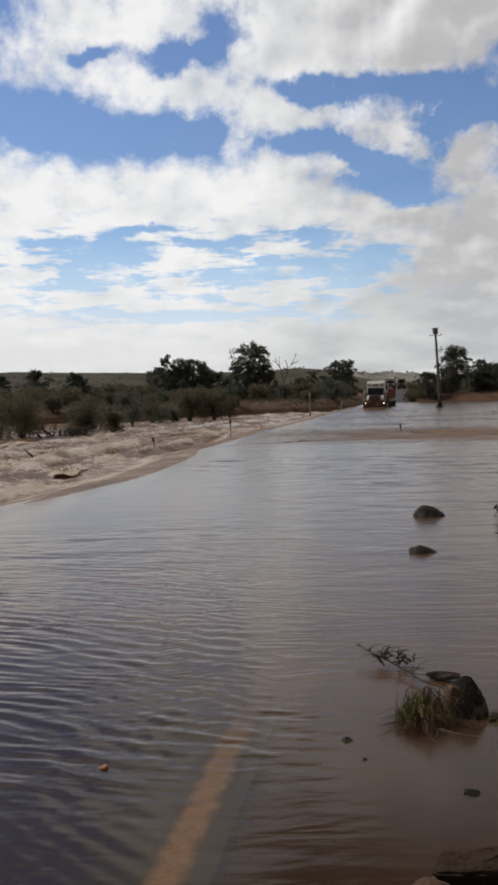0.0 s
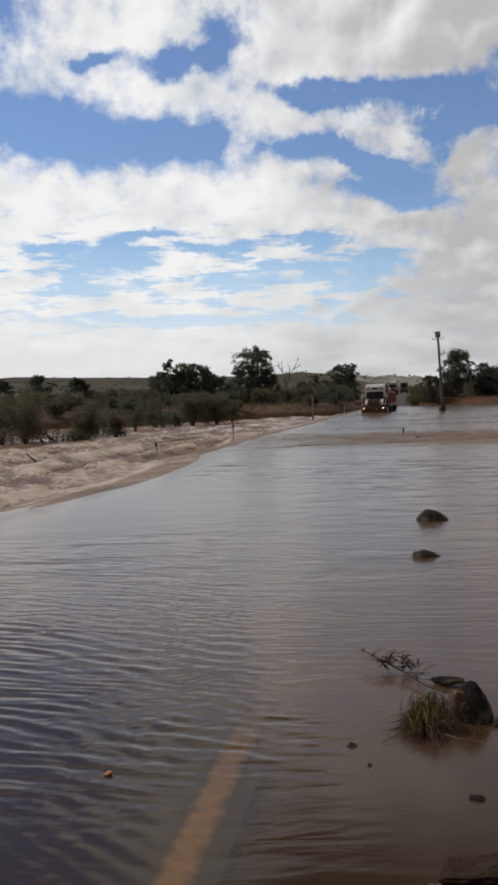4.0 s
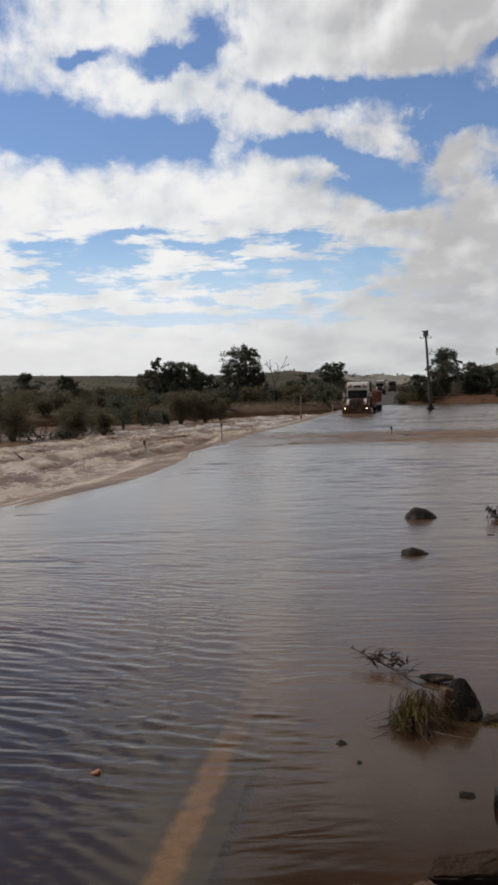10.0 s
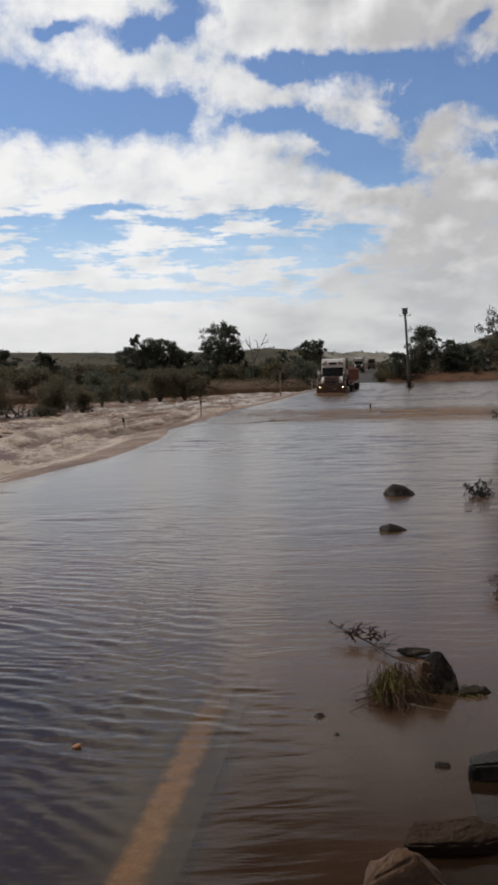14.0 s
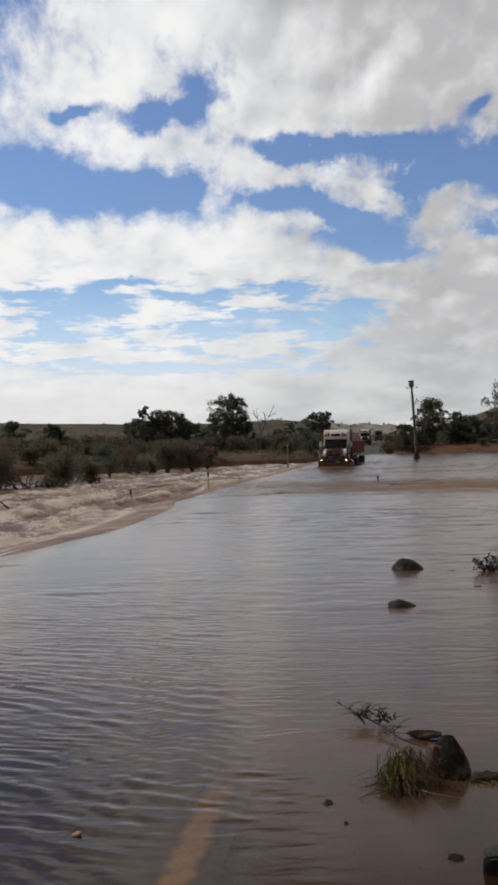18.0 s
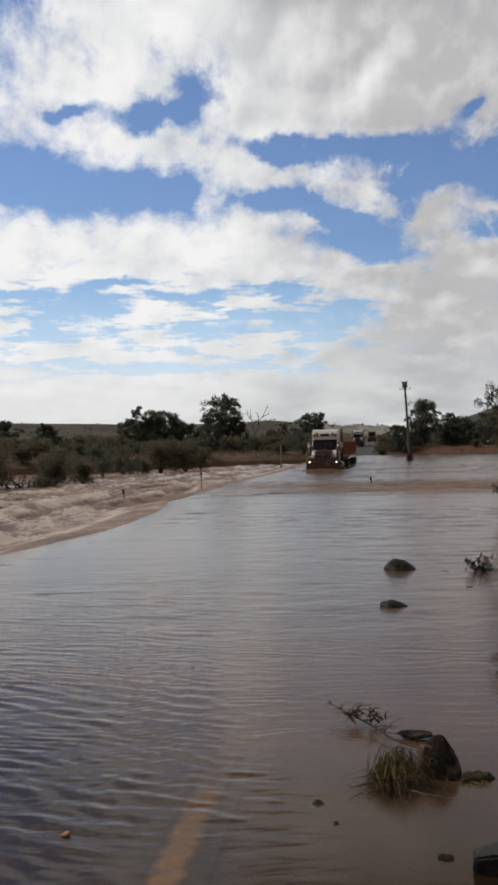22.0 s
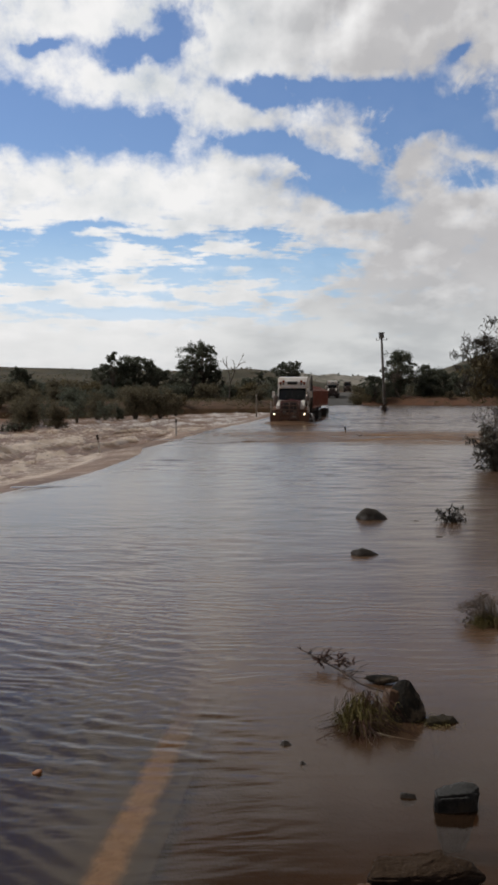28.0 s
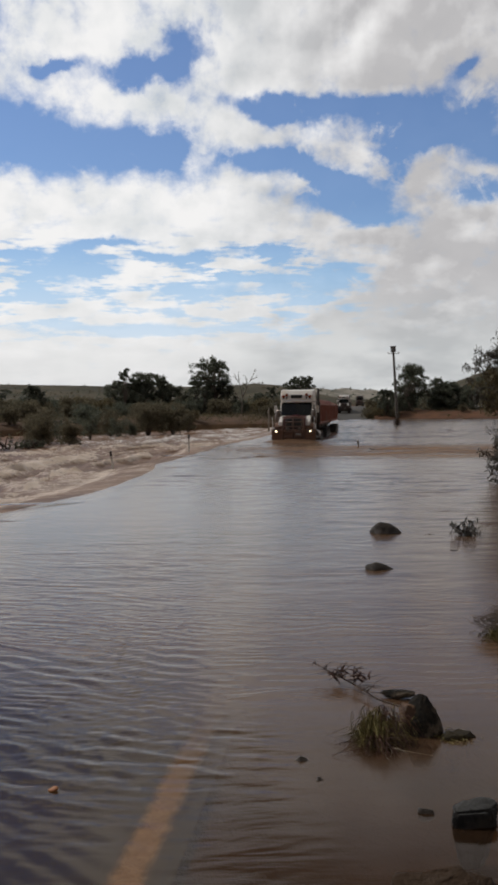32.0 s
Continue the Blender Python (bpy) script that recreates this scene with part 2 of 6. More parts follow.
def water_material(name, silt_a, silt_b, foam=None, shallow=False, ripple=(1.3, 4.6, 1.0), bump=0.24):
    """Muddy water: a brown silty body, clear only where it is a few centimetres deep, under a Fresnel gloss with fine ripples."""
    m = bpy.data.materials.new(name)
    m.use_nodes = True
    tree = m.node_tree
    tree.nodes.clear()
    node, calc, smooth, mix = value_nodes(tree)
    place = node("ShaderNodeTexCoord").outputs["Object"]
    turn = node("ShaderNodeMapping", Vector=place)
    turn.inputs["Rotation"].default_value = (0, 0, radians(-7))
    turn.inputs["Scale"].default_value = ripple
    streaks = node("ShaderNodeTexNoise", Vector=turn.outputs[0], Scale=0.9, Detail=3.5, Roughness=0.55, Distortion=0.6).outputs[0]
    fine = node("ShaderNodeTexNoise", Vector=turn.outputs[0], Scale=2.4, Detail=2.0, Roughness=0.5).outputs[0]
    patches = node("ShaderNodeTexNoise", Vector=place, Scale=0.16, Detail=5.0, Roughness=0.6).outputs[0]
    long_turn = node("ShaderNodeMapping", Vector=place)
    long_turn.inputs["Scale"].default_value = (0.05, 0.5, 1.0)
    bands = node("ShaderNodeTexNoise", Vector=long_turn.outputs[0], Scale=0.8, Detail=5.0, Roughness=0.6).outputs[0]
    col = mix(smooth(calc("ADD", calc("MULTIPLY", patches, 0.5), calc("MULTIPLY", bands, 0.5)), 0.40, 0.60), silt_a, silt_b)
    if foam:
        froth = node("ShaderNodeTexNoise", Vector=place, Scale=4.6, Detail=9.0, Roughness=0.72, Distortion=1.0).outputs[0]
        streak_turn = node("ShaderNodeMapping", Vector=place)
        streak_turn.inputs["Scale"].default_value = (0.55, 2.6, 1.0)
        streak_turn.inputs["Rotation"].default_value = (0, 0, radians(10))
        froth2 = node("ShaderNodeTexNoise", Vector=streak_turn.outputs[0], Scale=1.5, Detail=9.0, Roughness=0.70, Distortion=0.9).outputs[0]
        body = node("ShaderNodeTexNoise", Vector=place, Scale=0.22, Detail=4.0, Roughness=0.55).outputs[0]
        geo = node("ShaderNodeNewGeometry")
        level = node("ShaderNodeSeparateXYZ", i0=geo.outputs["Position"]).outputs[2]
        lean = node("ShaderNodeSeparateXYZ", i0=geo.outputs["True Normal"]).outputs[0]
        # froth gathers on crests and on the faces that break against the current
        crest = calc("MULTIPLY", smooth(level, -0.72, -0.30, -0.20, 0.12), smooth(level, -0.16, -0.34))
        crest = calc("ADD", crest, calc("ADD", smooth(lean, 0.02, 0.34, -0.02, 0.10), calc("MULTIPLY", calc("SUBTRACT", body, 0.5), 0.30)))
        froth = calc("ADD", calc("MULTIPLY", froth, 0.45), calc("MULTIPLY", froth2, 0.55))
        # the colour goes to dark brown low in the troughs; the froth is whitest where it breaks among the shrubs
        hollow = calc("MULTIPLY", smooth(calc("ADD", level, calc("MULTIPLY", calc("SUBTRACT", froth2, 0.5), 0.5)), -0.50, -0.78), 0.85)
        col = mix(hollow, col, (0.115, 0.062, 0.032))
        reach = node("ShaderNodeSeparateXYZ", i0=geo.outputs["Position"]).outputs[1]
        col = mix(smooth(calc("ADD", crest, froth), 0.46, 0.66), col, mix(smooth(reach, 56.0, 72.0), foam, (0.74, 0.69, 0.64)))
    silt = node("ShaderNodeBsdfDiffuse", Color=col)
    under = silt.outputs[0]
    if shallow:
        spot = node("ShaderNodeSeparateXYZ", i0=node("ShaderNodeNewGeometry").outputs["Position"]).outputs
        y = spot[1]
        clear = node("ShaderNodeBsdfTransparent", Color=(0.74, 0.56, 0.34, 1))
        over_road = smooth(spot[0], 0.45, -0.7, 0.0, 1.3)
        deep = smooth(calc("SUBTRACT", calc("ADD", y, calc("MULTIPLY", patches, 2.0)), over_road), 4.2, 7.6, 0.08, 1.0)
        deep = calc("MAXIMUM", deep, calc("MULTIPLY", smooth(spot[0], 0.0, 0.75), smooth(y, 1.5, 3.4, 0.08, 0.17)))
        under = node("ShaderNodeMixShader", i0=deep, i1=clear.outputs[0], i2=under).outputs[0]
    height = calc("ADD", calc("MULTIPLY", streaks, 0.7), calc("MULTIPLY", fine, 0.3))
    at = node("ShaderNodeSeparateXYZ", i0=node("ShaderNodeNewGeometry").outputs["Position"]).outputs
    ahead = at[1]
    # behind the stones on the upstream side the water lies almost still
    still = calc("MULTIPLY", smooth(at[0], 0.15, 0.7), smooth(ahead, 6.2, 4.6))
    still = calc("MAXIMUM", still, calc("MULTIPLY", calc("MULTIPLY", smooth(at[0], -0.2, 1.2), smooth(ahead, 15.0, 8.0)), 0.5))
    # and so does the sheet that gathers above the drop
    sheet = calc("MULTIPLY", smooth(at[0], 2.0, -2.0), calc("MULTIPLY", smooth(ahead, 10.0, 14.0), smooth(ahead, 36.0, 26.0)))
    quiet = calc("SUBTRACT", 1.0, calc("MULTIPLY", calc("MAXIMUM", still, sheet), 0.8))
    lift = node("ShaderNodeBump", Strength=bump if foam else calc("MULTIPLY", quiet, bump), Distance=0.05, Height=height)
    gloss = node("ShaderNodeBsdfGlossy", Color=(0.97, 0.935, 0.895, 1), Roughness=calc("MAXIMUM", smooth(ahead, 6.0, 16.0, 0.10, 0.2), calc("MULTIPLY", smooth(at[0], -0.6, 1.0, 0.0, 0.19), smooth(ahead, 3.6, 5.0))) if not foam else 0.3, Normal=lift.outputs[0])
    fres = node("ShaderNodeFresnel", IOR=1.345, Normal=lift.outputs[0])
    # small waves shade one another at a grazing view, so far water mirrors less
    amount = calc("MULTIPLY", fres.outputs[0], smooth(ahead, 8.0, 55.0, 1.0, 0.66) if not foam else 0.14)
    if shallow:
        # a churned, silty riffle lies across the flow some way out, where the surface is broken
        wander = node("ShaderNodeTexNoise", Vector=place, Scale=0.35, Detail=4.0, Roughness=0.6).outputs[0]
        line = calc("SUBTRACT", 40.6, calc("MULTIPLY", spot[0], 0.1))
        off = calc("SUBTRACT", calc("SUBTRACT", y, line), calc("MULTIPLY", calc("SUBTRACT", wander, 0.5), 7.0))
        riffle = calc("MULTIPLY", smooth(calc("ABSOLUTE", off), 8.5, 2.8), smooth(spot[0], -1.5, 6.0))
        churn_turn = node("ShaderNodeMapping", Vector=place)
        churn_turn.inputs["Scale"].default_value = (0.22, 0.9, 1.0)
        churn = node("ShaderNodeTexNoise", Vector=churn_turn.outputs[0], Scale=1.0, Detail=6.0, Roughness=0.65, Distortion=0.8).outputs[0]
        riffle = calc("MULTIPLY", riffle, smooth(churn, 0.34, 0.60, 0.30, 0.97))
        amount = calc("MULTIPLY", amount, calc("SUBTRACT", 1.0, riffle))
        tree.links.new(mix(riffle, col, mix(smooth(churn, 0.42, 0.62), (0.17, 0.098, 0.058), (0.29, 0.19, 0.125))), silt.inputs["Color"])
    both = node("ShaderNodeMixShader", i0=amount, i1=under, i2=gloss.outputs[0])
    node("ShaderNodeOutputMaterial", Surface=both.outputs[0])
    return m


M = {
    "flood": water_material("flood_water", (0.098, 0.055, 0.031), (0.138, 0.082, 0.049), shallow=True),
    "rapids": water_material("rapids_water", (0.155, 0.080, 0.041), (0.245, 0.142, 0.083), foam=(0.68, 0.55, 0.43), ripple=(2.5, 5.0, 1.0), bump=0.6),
    "bow": water_material("bow_water", (0.12, 0.072, 0.046), (0.18, 0.11, 0.07), ripple=(3, 3, 1), bump=0.5),
    "soil": None,
    "asphalt": material("asphalt", (0.050, 0.046, 0.038), (0.072, 0.066, 0.054), 0.85, 0.8, grain=14.0, bump=0.1, c=(0.10, 0.084, 0.06)),
    "line": None,
    "bark": material("bark", (0.10, 0.075, 0.055), (0.2, 0.17, 0.14), 0.9, 5.0, grain=25.0, bump=0.6, stretch=(1, 1, 0.25)),
    "pale_bark": material("pale_bark", (0.33, 0.28, 0.23), (0.18, 0.15, 0.12), 0.85, 4.0, grain=25.0, bump=0.5, stretch=(1, 1, 0.3)),
    "leaf": material("dark_leaf", (0.118, 0.130, 0.096), (0.165, 0.174, 0.128), 0.8, 1.2, islands=0.3, bump=0.05, spec=0.3, through_light=0.5),
    "leaf_olive": material("olive_leaf", (0.145, 0.130, 0.086), (0.20, 0.175, 0.118), 0.8, 1.2, islands=0.3, bump=0.05, spec=0.2, through_light=0.5),
    "leaf_dry": material("dry_leaf", (0.15, 0.12, 0.062), (0.21, 0.175, 0.095), 0.75, 1.5, islands=0.35, bump=0.05, through_light=0.35),
    "leaf_grey": material("wet_grey_leaf", (0.060, 0.054, 0.035), (0.11, 0.095, 0.07), 0.38, 2.0, islands=0.4, bump=0.05),
    "leaf_wet": material("black_wet_leaf", (0.020, 0.019, 0.013), (0.045, 0.040, 0.026), 0.45, 2.0, islands=0.4, bump=0.05),
    "blade": material("grass_blade", (0.125, 0.104, 0.036), (0.205, 0.166, 0.064), 0.7, 4.0, islands=0.3, bump=0.05, spec=0.15, c=(0.10, 0.062, 0.03)),
    "dry_blade": material("dry_grass_blade", (0.17, 0.135, 0.09), (0.25, 0.20, 0.14), 0.7, 4.0, islands=0.35, bump=0.05, spec=0.3),
    "twig": material("wet_twig", (0.035, 0.024, 0.018), (0.075, 0.05, 0.038), 0.6, 8.0, bump=0.4, spec=0.15),
    "red_twig": material("reddish_twig", (0.10, 0.045, 0.032), (0.06, 0.035, 0.028), 0.6, 8.0, bump=0.4, spec=0.15),
    "rock": material("dark_wet_rock", (0.027, 0.021, 0.016), (0.048, 0.036, 0.026), 0.6, 6.0, grain=40.0, bump=0.7, c=(0.02, 0.017, 0.016), spec=0.3),
    "rock_grey": material("grey_rock", (0.015, 0.014, 0.014), (0.032, 0.029, 0.027), 0.65, 9.0, grain=50.0, bump=0.7, c=(0.05, 0.042, 0.034), spec=0.12, lit_top=(0.072, 0.071, 0.068)),
    "rock_brown": material("brown_rock", (0.036, 0.022, 0.015), (0.018, 0.012, 0.010), 0.65, 7.0, grain=40.0, bump=0.9, c=(0.06, 0.034, 0.019), spec=0.08, stretch=(1, 1, 4), lit_top=(0.060, 0.039, 0.025)),
    "rock_muddy": material("muddy_dark_rock", (0.010, 0.009, 0.008), (0.036, 0.029, 0.021), 0.65, 22.0, grain=70.0, bump=0.7, c=(0.16, 0.125, 0.09), spec=0.1),
    "rock_mossy": material("mossy_stone", (0.055, 0.045, 0.026), (0.035, 0.028, 0.02), 0.8, 12.0, grain=50.0, bump=0.9, c=(0.085, 0.07, 0.03), spec=0.2),
    "rock_tan": material("tan_stone", (0.10, 0.055, 0.031), (0.06, 0.036, 0.023), 0.65, 7.0, grain=40.0, bump=0.6, c=(0.045, 0.03, 0.021), spec=0.3, lit_top=(0.115, 0.060, 0.031)),
    "orange": material("orange_leaf_scrap", (0.45, 0.19, 0.06), (0.33, 0.13, 0.05), 0.6, 9.0),
    "post_white": material("post_white", (0.72, 0.70, 0.66), (0.55, 0.50, 0.44), 0.6, 3.0, c=(0.36, 0.26, 0.18)),
    "post_band": material("post_band", (0.02, 0.018, 0.018), (0.05, 0.03, 0.025), 0.5, 5.0),
    "reflector": material("reflector", (0.42, 0.38, 0.34), (0.3, 0.26, 0.22), 0.25, 5.0),
    "pole": material("pole_timber", (0.10, 0.088, 0.075), (0.17, 0.15, 0.13), 0.85, 4.0, grain=24.0, stretch=(1, 1, 0.15), bump=0.5),
    "steel": material("galvanised_steel", (0.28, 0.28, 0.28), (0.19, 0.185, 0.18), 0.45, 5.0, metal=0.8, bump=0.1),
    "white_paint": material("white_truck_paint", (0.86, 0.83, 0.78), (0.80, 0.75, 0.68), 0.4, 1.5, bump=0.02, c=(0.68, 0.59, 0.49)),
    "maroon": material("maroon_truck_paint", (0.085, 0.018, 0.022), (0.12, 0.028, 0.028), 0.3, 1.5, bump=0.02, c=(0.16, 0.07, 0.05)),
    "red_paint": material("rust_red_trailer_paint", (0.24, 0.07, 0.042), (0.31, 0.10, 0.058), 0.6, 1.2, bump=0.1, c=(0.2, 0.10, 0.065)),
    "dark_paint": material("dark_truck_paint", (0.03, 0.03, 0.033), (0.055, 0.05, 0.048), 0.4, 1.5, bump=0.03, c=(0.14, 0.09, 0.06)),
    "bar_steel": material("bull_bar_steel", (0.24, 0.165, 0.135), (0.17, 0.105, 0.082), 0.42, 4.0, metal=0.4, bump=0.05, c=(0.2, 0.13, 0.085)),
    "muddy": material("muddy_metal", (0.125, 0.058, 0.032), (0.17, 0.082, 0.045), 0.65, 2.5, bump=0.2, c=(0.10, 0.055, 0.035)),
    "chrome": material("road_worn_chrome", (0.24, 0.21, 0.19), (0.16, 0.13, 0.11), 0.38, 3.0, metal=0.9, bump=0.05, c=(0.13, 0.08, 0.055)),
    "black": material("black_plastic", (0.018, 0.018, 0.018), (0.032, 0.03, 0.028), 0.55, 4.0, bump=0.1),
    "rubber": material("tyre_rubber", (0.02, 0.019, 0.018), (0.045, 0.036, 0.03), 0.85, 5.0, bump=0.3, c=(0.12, 0.08, 0.055)),
    "chassis": material("chassis_steel", (0.035, 0.03, 0.028), (0.07, 0.05, 0.04), 0.7, 3.0, bump=0.2),
    "glass": glass_material("windscreen_glass", (0.22, 0.25, 0.27)),
    "amber": material("amber_lens", (0.30, 0.06, 0.015), (0.22, 0.04, 0.012), 0.2, 6.0, bump=0.02),
    "head": glow_material("lit_headlamp", (1.0, 0.80, 0.5), 5.0),
    "lens": material("clear_lens", (0.35, 0.34, 0.32), (0.25, 0.24, 0.22), 0.2, 5.0, bump=0.02),
}


def line_material():
    """Thick old line paint on asphalt: both borders fade and flake, in place of blur through rippled water."""
    m = bpy.data.materials.new("road_line_paint")
    m.use_nodes = True
    tree = m.node_tree
    tree.nodes.clear()
    node, calc, smooth, mix = value_nodes(tree)
    place = node("ShaderNodeNewGeometry").outputs["Position"]
    x, y, z = node("ShaderNodeSeparateXYZ", i0=place).outputs
    # noise that mottles the paint and frays its borders as refraction would
    middle = calc("ADD", calc("MULTIPLY", y, 0.1756), -1.06)
    worn = node("ShaderNodeTexNoise", Vector=place, Scale=9.0, Detail=6.0, Roughness=0.65).outputs[0]
    small = node("ShaderNodeTexNoise", Vector=place, Scale=60.0, Detail=3.0, Roughness=0.6).outputs[0]
    off = calc("ADD", calc("ABSOLUTE", calc("SUBTRACT", x, middle)), calc("MULTIPLY", calc("SUBTRACT", worn, 0.5), 0.07))
    paint = mix(smooth(worn, 0.35, 0.65), (0.56, 0.43, 0.24), (0.42, 0.31, 0.17))
    paint = mix(smooth(small, 0.5, 0.75, 0.0, 0.5), paint, (0.2, 0.14, 0.09))
    tar = mix(small, (0.050, 0.046, 0.038), (0.072, 0.066, 0.054))
    shader = node("ShaderNodeBsdfPrincipled", Base_Color=mix(smooth(off, 0.035, 0.115), paint, tar), Roughness=0.8)
    node("ShaderNodeOutputMaterial", Surface=shader.outputs[0])
    return m


M["line"] = line_material()


def ground_material():
    m = bpy.data.materials.new("ground_soil_and_scrub")
    m.use_nodes = True
    tree = m.node_tree
    tree.nodes.clear()
    node, calc, smooth, mix = value_nodes(tree)
    place = node("ShaderNodeNewGeometry").outputs["Position"]
    big = node("ShaderNodeTexNoise", Vector=place, Scale=0.045, Detail=7.0, Roughness=0.62).outputs[0]
    mid = node("ShaderNodeTexNoise", Vector=place, Scale=0.5, Detail=6.0, Roughness=0.65).outputs[0]
    small = node("ShaderNodeTexNoise", Vector=place, Scale=9.0, Detail=4.0, Roughness=0.6).outputs[0]
    tufts = node("ShaderNodeTexNoise", Vector=place, Scale=0.022, Detail=9.0, Roughness=0.72).outputs[0]
    z = node("ShaderNodeSeparateXYZ", i0=place).outputs[2]
    red = smooth(node("ShaderNodeSeparateXYZ", i0=place).outputs[0], 18.0, 30.0)
    soil = mix(smooth(mid, 0.38, 0.62), mix(red, (0.185, 0.115, 0.078), (0.19, 0.092, 0.055)), mix(red, (0.12, 0.08, 0.056), (0.12, 0.066, 0.043)))
    soil = mix(smooth(small, 0.35, 0.7, 0.0, 0.5), soil, (0.085, 0.06, 0.042))
    cover = mix(smooth(tufts, 0.42, 0.60), (0.115, 0.098, 0.066), (0.062, 0.060, 0.041))
    cover = mix(smooth(big, 0.5, 0.68, 0.0, 0.6), cover, (0.125, 0.094, 0.062))
    # from 900 m on the cover turns paler and greyer: distance haze in its colour
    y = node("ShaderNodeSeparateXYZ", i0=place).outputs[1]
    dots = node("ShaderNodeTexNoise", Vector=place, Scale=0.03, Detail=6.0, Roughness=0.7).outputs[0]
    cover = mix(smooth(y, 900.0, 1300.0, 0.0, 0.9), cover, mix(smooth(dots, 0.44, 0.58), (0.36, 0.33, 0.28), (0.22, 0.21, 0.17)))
    grown = smooth(calc("ADD", z, calc("MULTIPLY", calc("SUBTRACT", big, 0.5), 9.0)), 1.2, 4.5, 0.05, 1.0)
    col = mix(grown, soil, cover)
    col = mix(smooth(z, 0.15, -0.02), col, mix(smooth(mid, 0.4, 0.6), (0.092, 0.054, 0.027), (0.066, 0.039, 0.020)))
    lift = node("ShaderNodeBump", Strength=0.5, Distance=0.1, Height=calc("ADD", mid, small))
    shader = node("ShaderNodeBsdfPrincipled", Base_Color=col, Roughness=0.92, Normal=lift.outputs[0])
    shader.inputs["Specular IOR Level"].default_value = 0.1
    node("ShaderNodeOutputMaterial", Surface=shader.outputs[0])
    return m


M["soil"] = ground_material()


# ---- mesh helpers ----
def lattice(ix, iy, seed):
    h = (ix.astype(np.int64) * 374761393 + iy.astype(np.int64) * 668265263 + seed * 982451653) & 0x7FFFFFFF
    h = ((h ^ (h >> 13)) * 1274126177) & 0x7FFFFFFF
    return ((h ^ (h >> 16)) & 0xFFFF) / 65535.0


def soft_noise(x, y, seed=0):
    """Smooth random heights between -1 and 1, one bump to a unit."""
    ix, iy = np.floor(x), np.floor(y)
    fx, fy = x - ix, y - iy
    fx, fy = fx * fx * (3 - 2 * fx), fy * fy * (3 - 2 * fy)
    ix, iy = ix.astype(np.int64), iy.astype(np.int64)
    a = lattice(ix, iy, seed) * (1 - fx) + lattice(ix + 1, iy, seed) * fx
    b = lattice(ix, iy + 1, seed) * (1 - fx) + lattice(ix + 1, iy + 1, seed) * fx
    return 2 * (a * (1 - fy) + b * fy) - 1


def many_noise(x, y, seed=0, octaves=4, gain=0.5):
    out, amp = 0.0 * x, 1.0
    for k in range(octaves):
        out = out + amp * soft_noise(x * 2**k + 17.3 * k, y * 2**k - 9.1 * k, seed + k)
        amp *= gain
    return out


def ramp(v, lo, hi):
    f = np.clip((v - lo) / (hi - lo), 0, 1)
    return f * f * (3 - 2 * f)


def grid_mesh(name, X, Y, Z, mat, smooth=True):
    """A sheet from three arrays of one shape."""
    rows, cols = X.shape
    verts = np.stack([X, Y, Z], -1).reshape(-1, 3)
    k = (np.arange(rows - 1)[:, None] * cols + np.arange(cols - 1)[None, :]).ravel()
    faces = np.stack([k, k + 1, k + cols + 1, k + cols], 1)
    return quad_mesh(name, verts, faces, mat, smooth)


def quad_mesh(name, verts, faces, mat, smooth=False):
    me = bpy.data.meshes.new(name)
    verts, faces = np.asarray(verts, np.float32), np.asarray(faces, np.int32)
    n = faces.shape[1]
    me.vertices.add(len(verts))
    me.vertices.foreach_set("co", verts.ravel())
    me.loops.add(faces.size)
    me.loops.foreach_set("vertex_index", faces.ravel())
    me.polygons.add(len(faces))
    me.polygons.foreach_set("loop_start", np.arange(0, faces.size, n, dtype=np.int32))
    me.polygons.foreach_set("use_smooth", np.full(len(faces), smooth))
    me.update(calc_edges=True)
    me.materials.append(mat)
    return me


def part(name, shape, mat, parent=None, label="", m=None):
    """One mesh object from a bmesh or a mesh, under a thing or a part."""
    if isinstance(shape, bmesh.types.BMesh):
        me = bpy.data.meshes.new(name)
        bmesh.ops.recalc_face_normals(shape, faces=shape.faces)
        shape.to_mesh(me)
        shape.free()
        me.materials.append(mat)
    else:
        me = shape
    ob = new(name, me)
    if parent:
        ob.parent = parent
    if m is not None:
        ob.matrix_basis = m
    if label:
        tagged(ob, label)
    return ob


def thing(name, label, category, m=None, group="", kind=""):
    ob = new(name)
    if m is not None:
        ob.matrix_basis = m
    return tagged(ob, label, category, group, kind)


def box(cx, cy, cz, sx, sy, sz, bevel=0.02, bm=None, turn=None):
    bm = bm or bmesh.new()
    made = bmesh.ops.create_cube(bm, size=1.0)["verts"]
    bmesh.ops.scale(bm, vec=(sx, sy, sz), verts=made)
    if turn is not None:
        bmesh.ops.transform(bm, matrix=turn, verts=made)
    bmesh.ops.translate(bm, vec=(cx, cy, cz), verts=made)
    if bevel:
        edges = list({e for v in made for e in v.link_edges})
        bmesh.ops.bevel(bm, geom=edges, offset=bevel, segments=2, affect="EDGES", profile=0.6)
    return bm


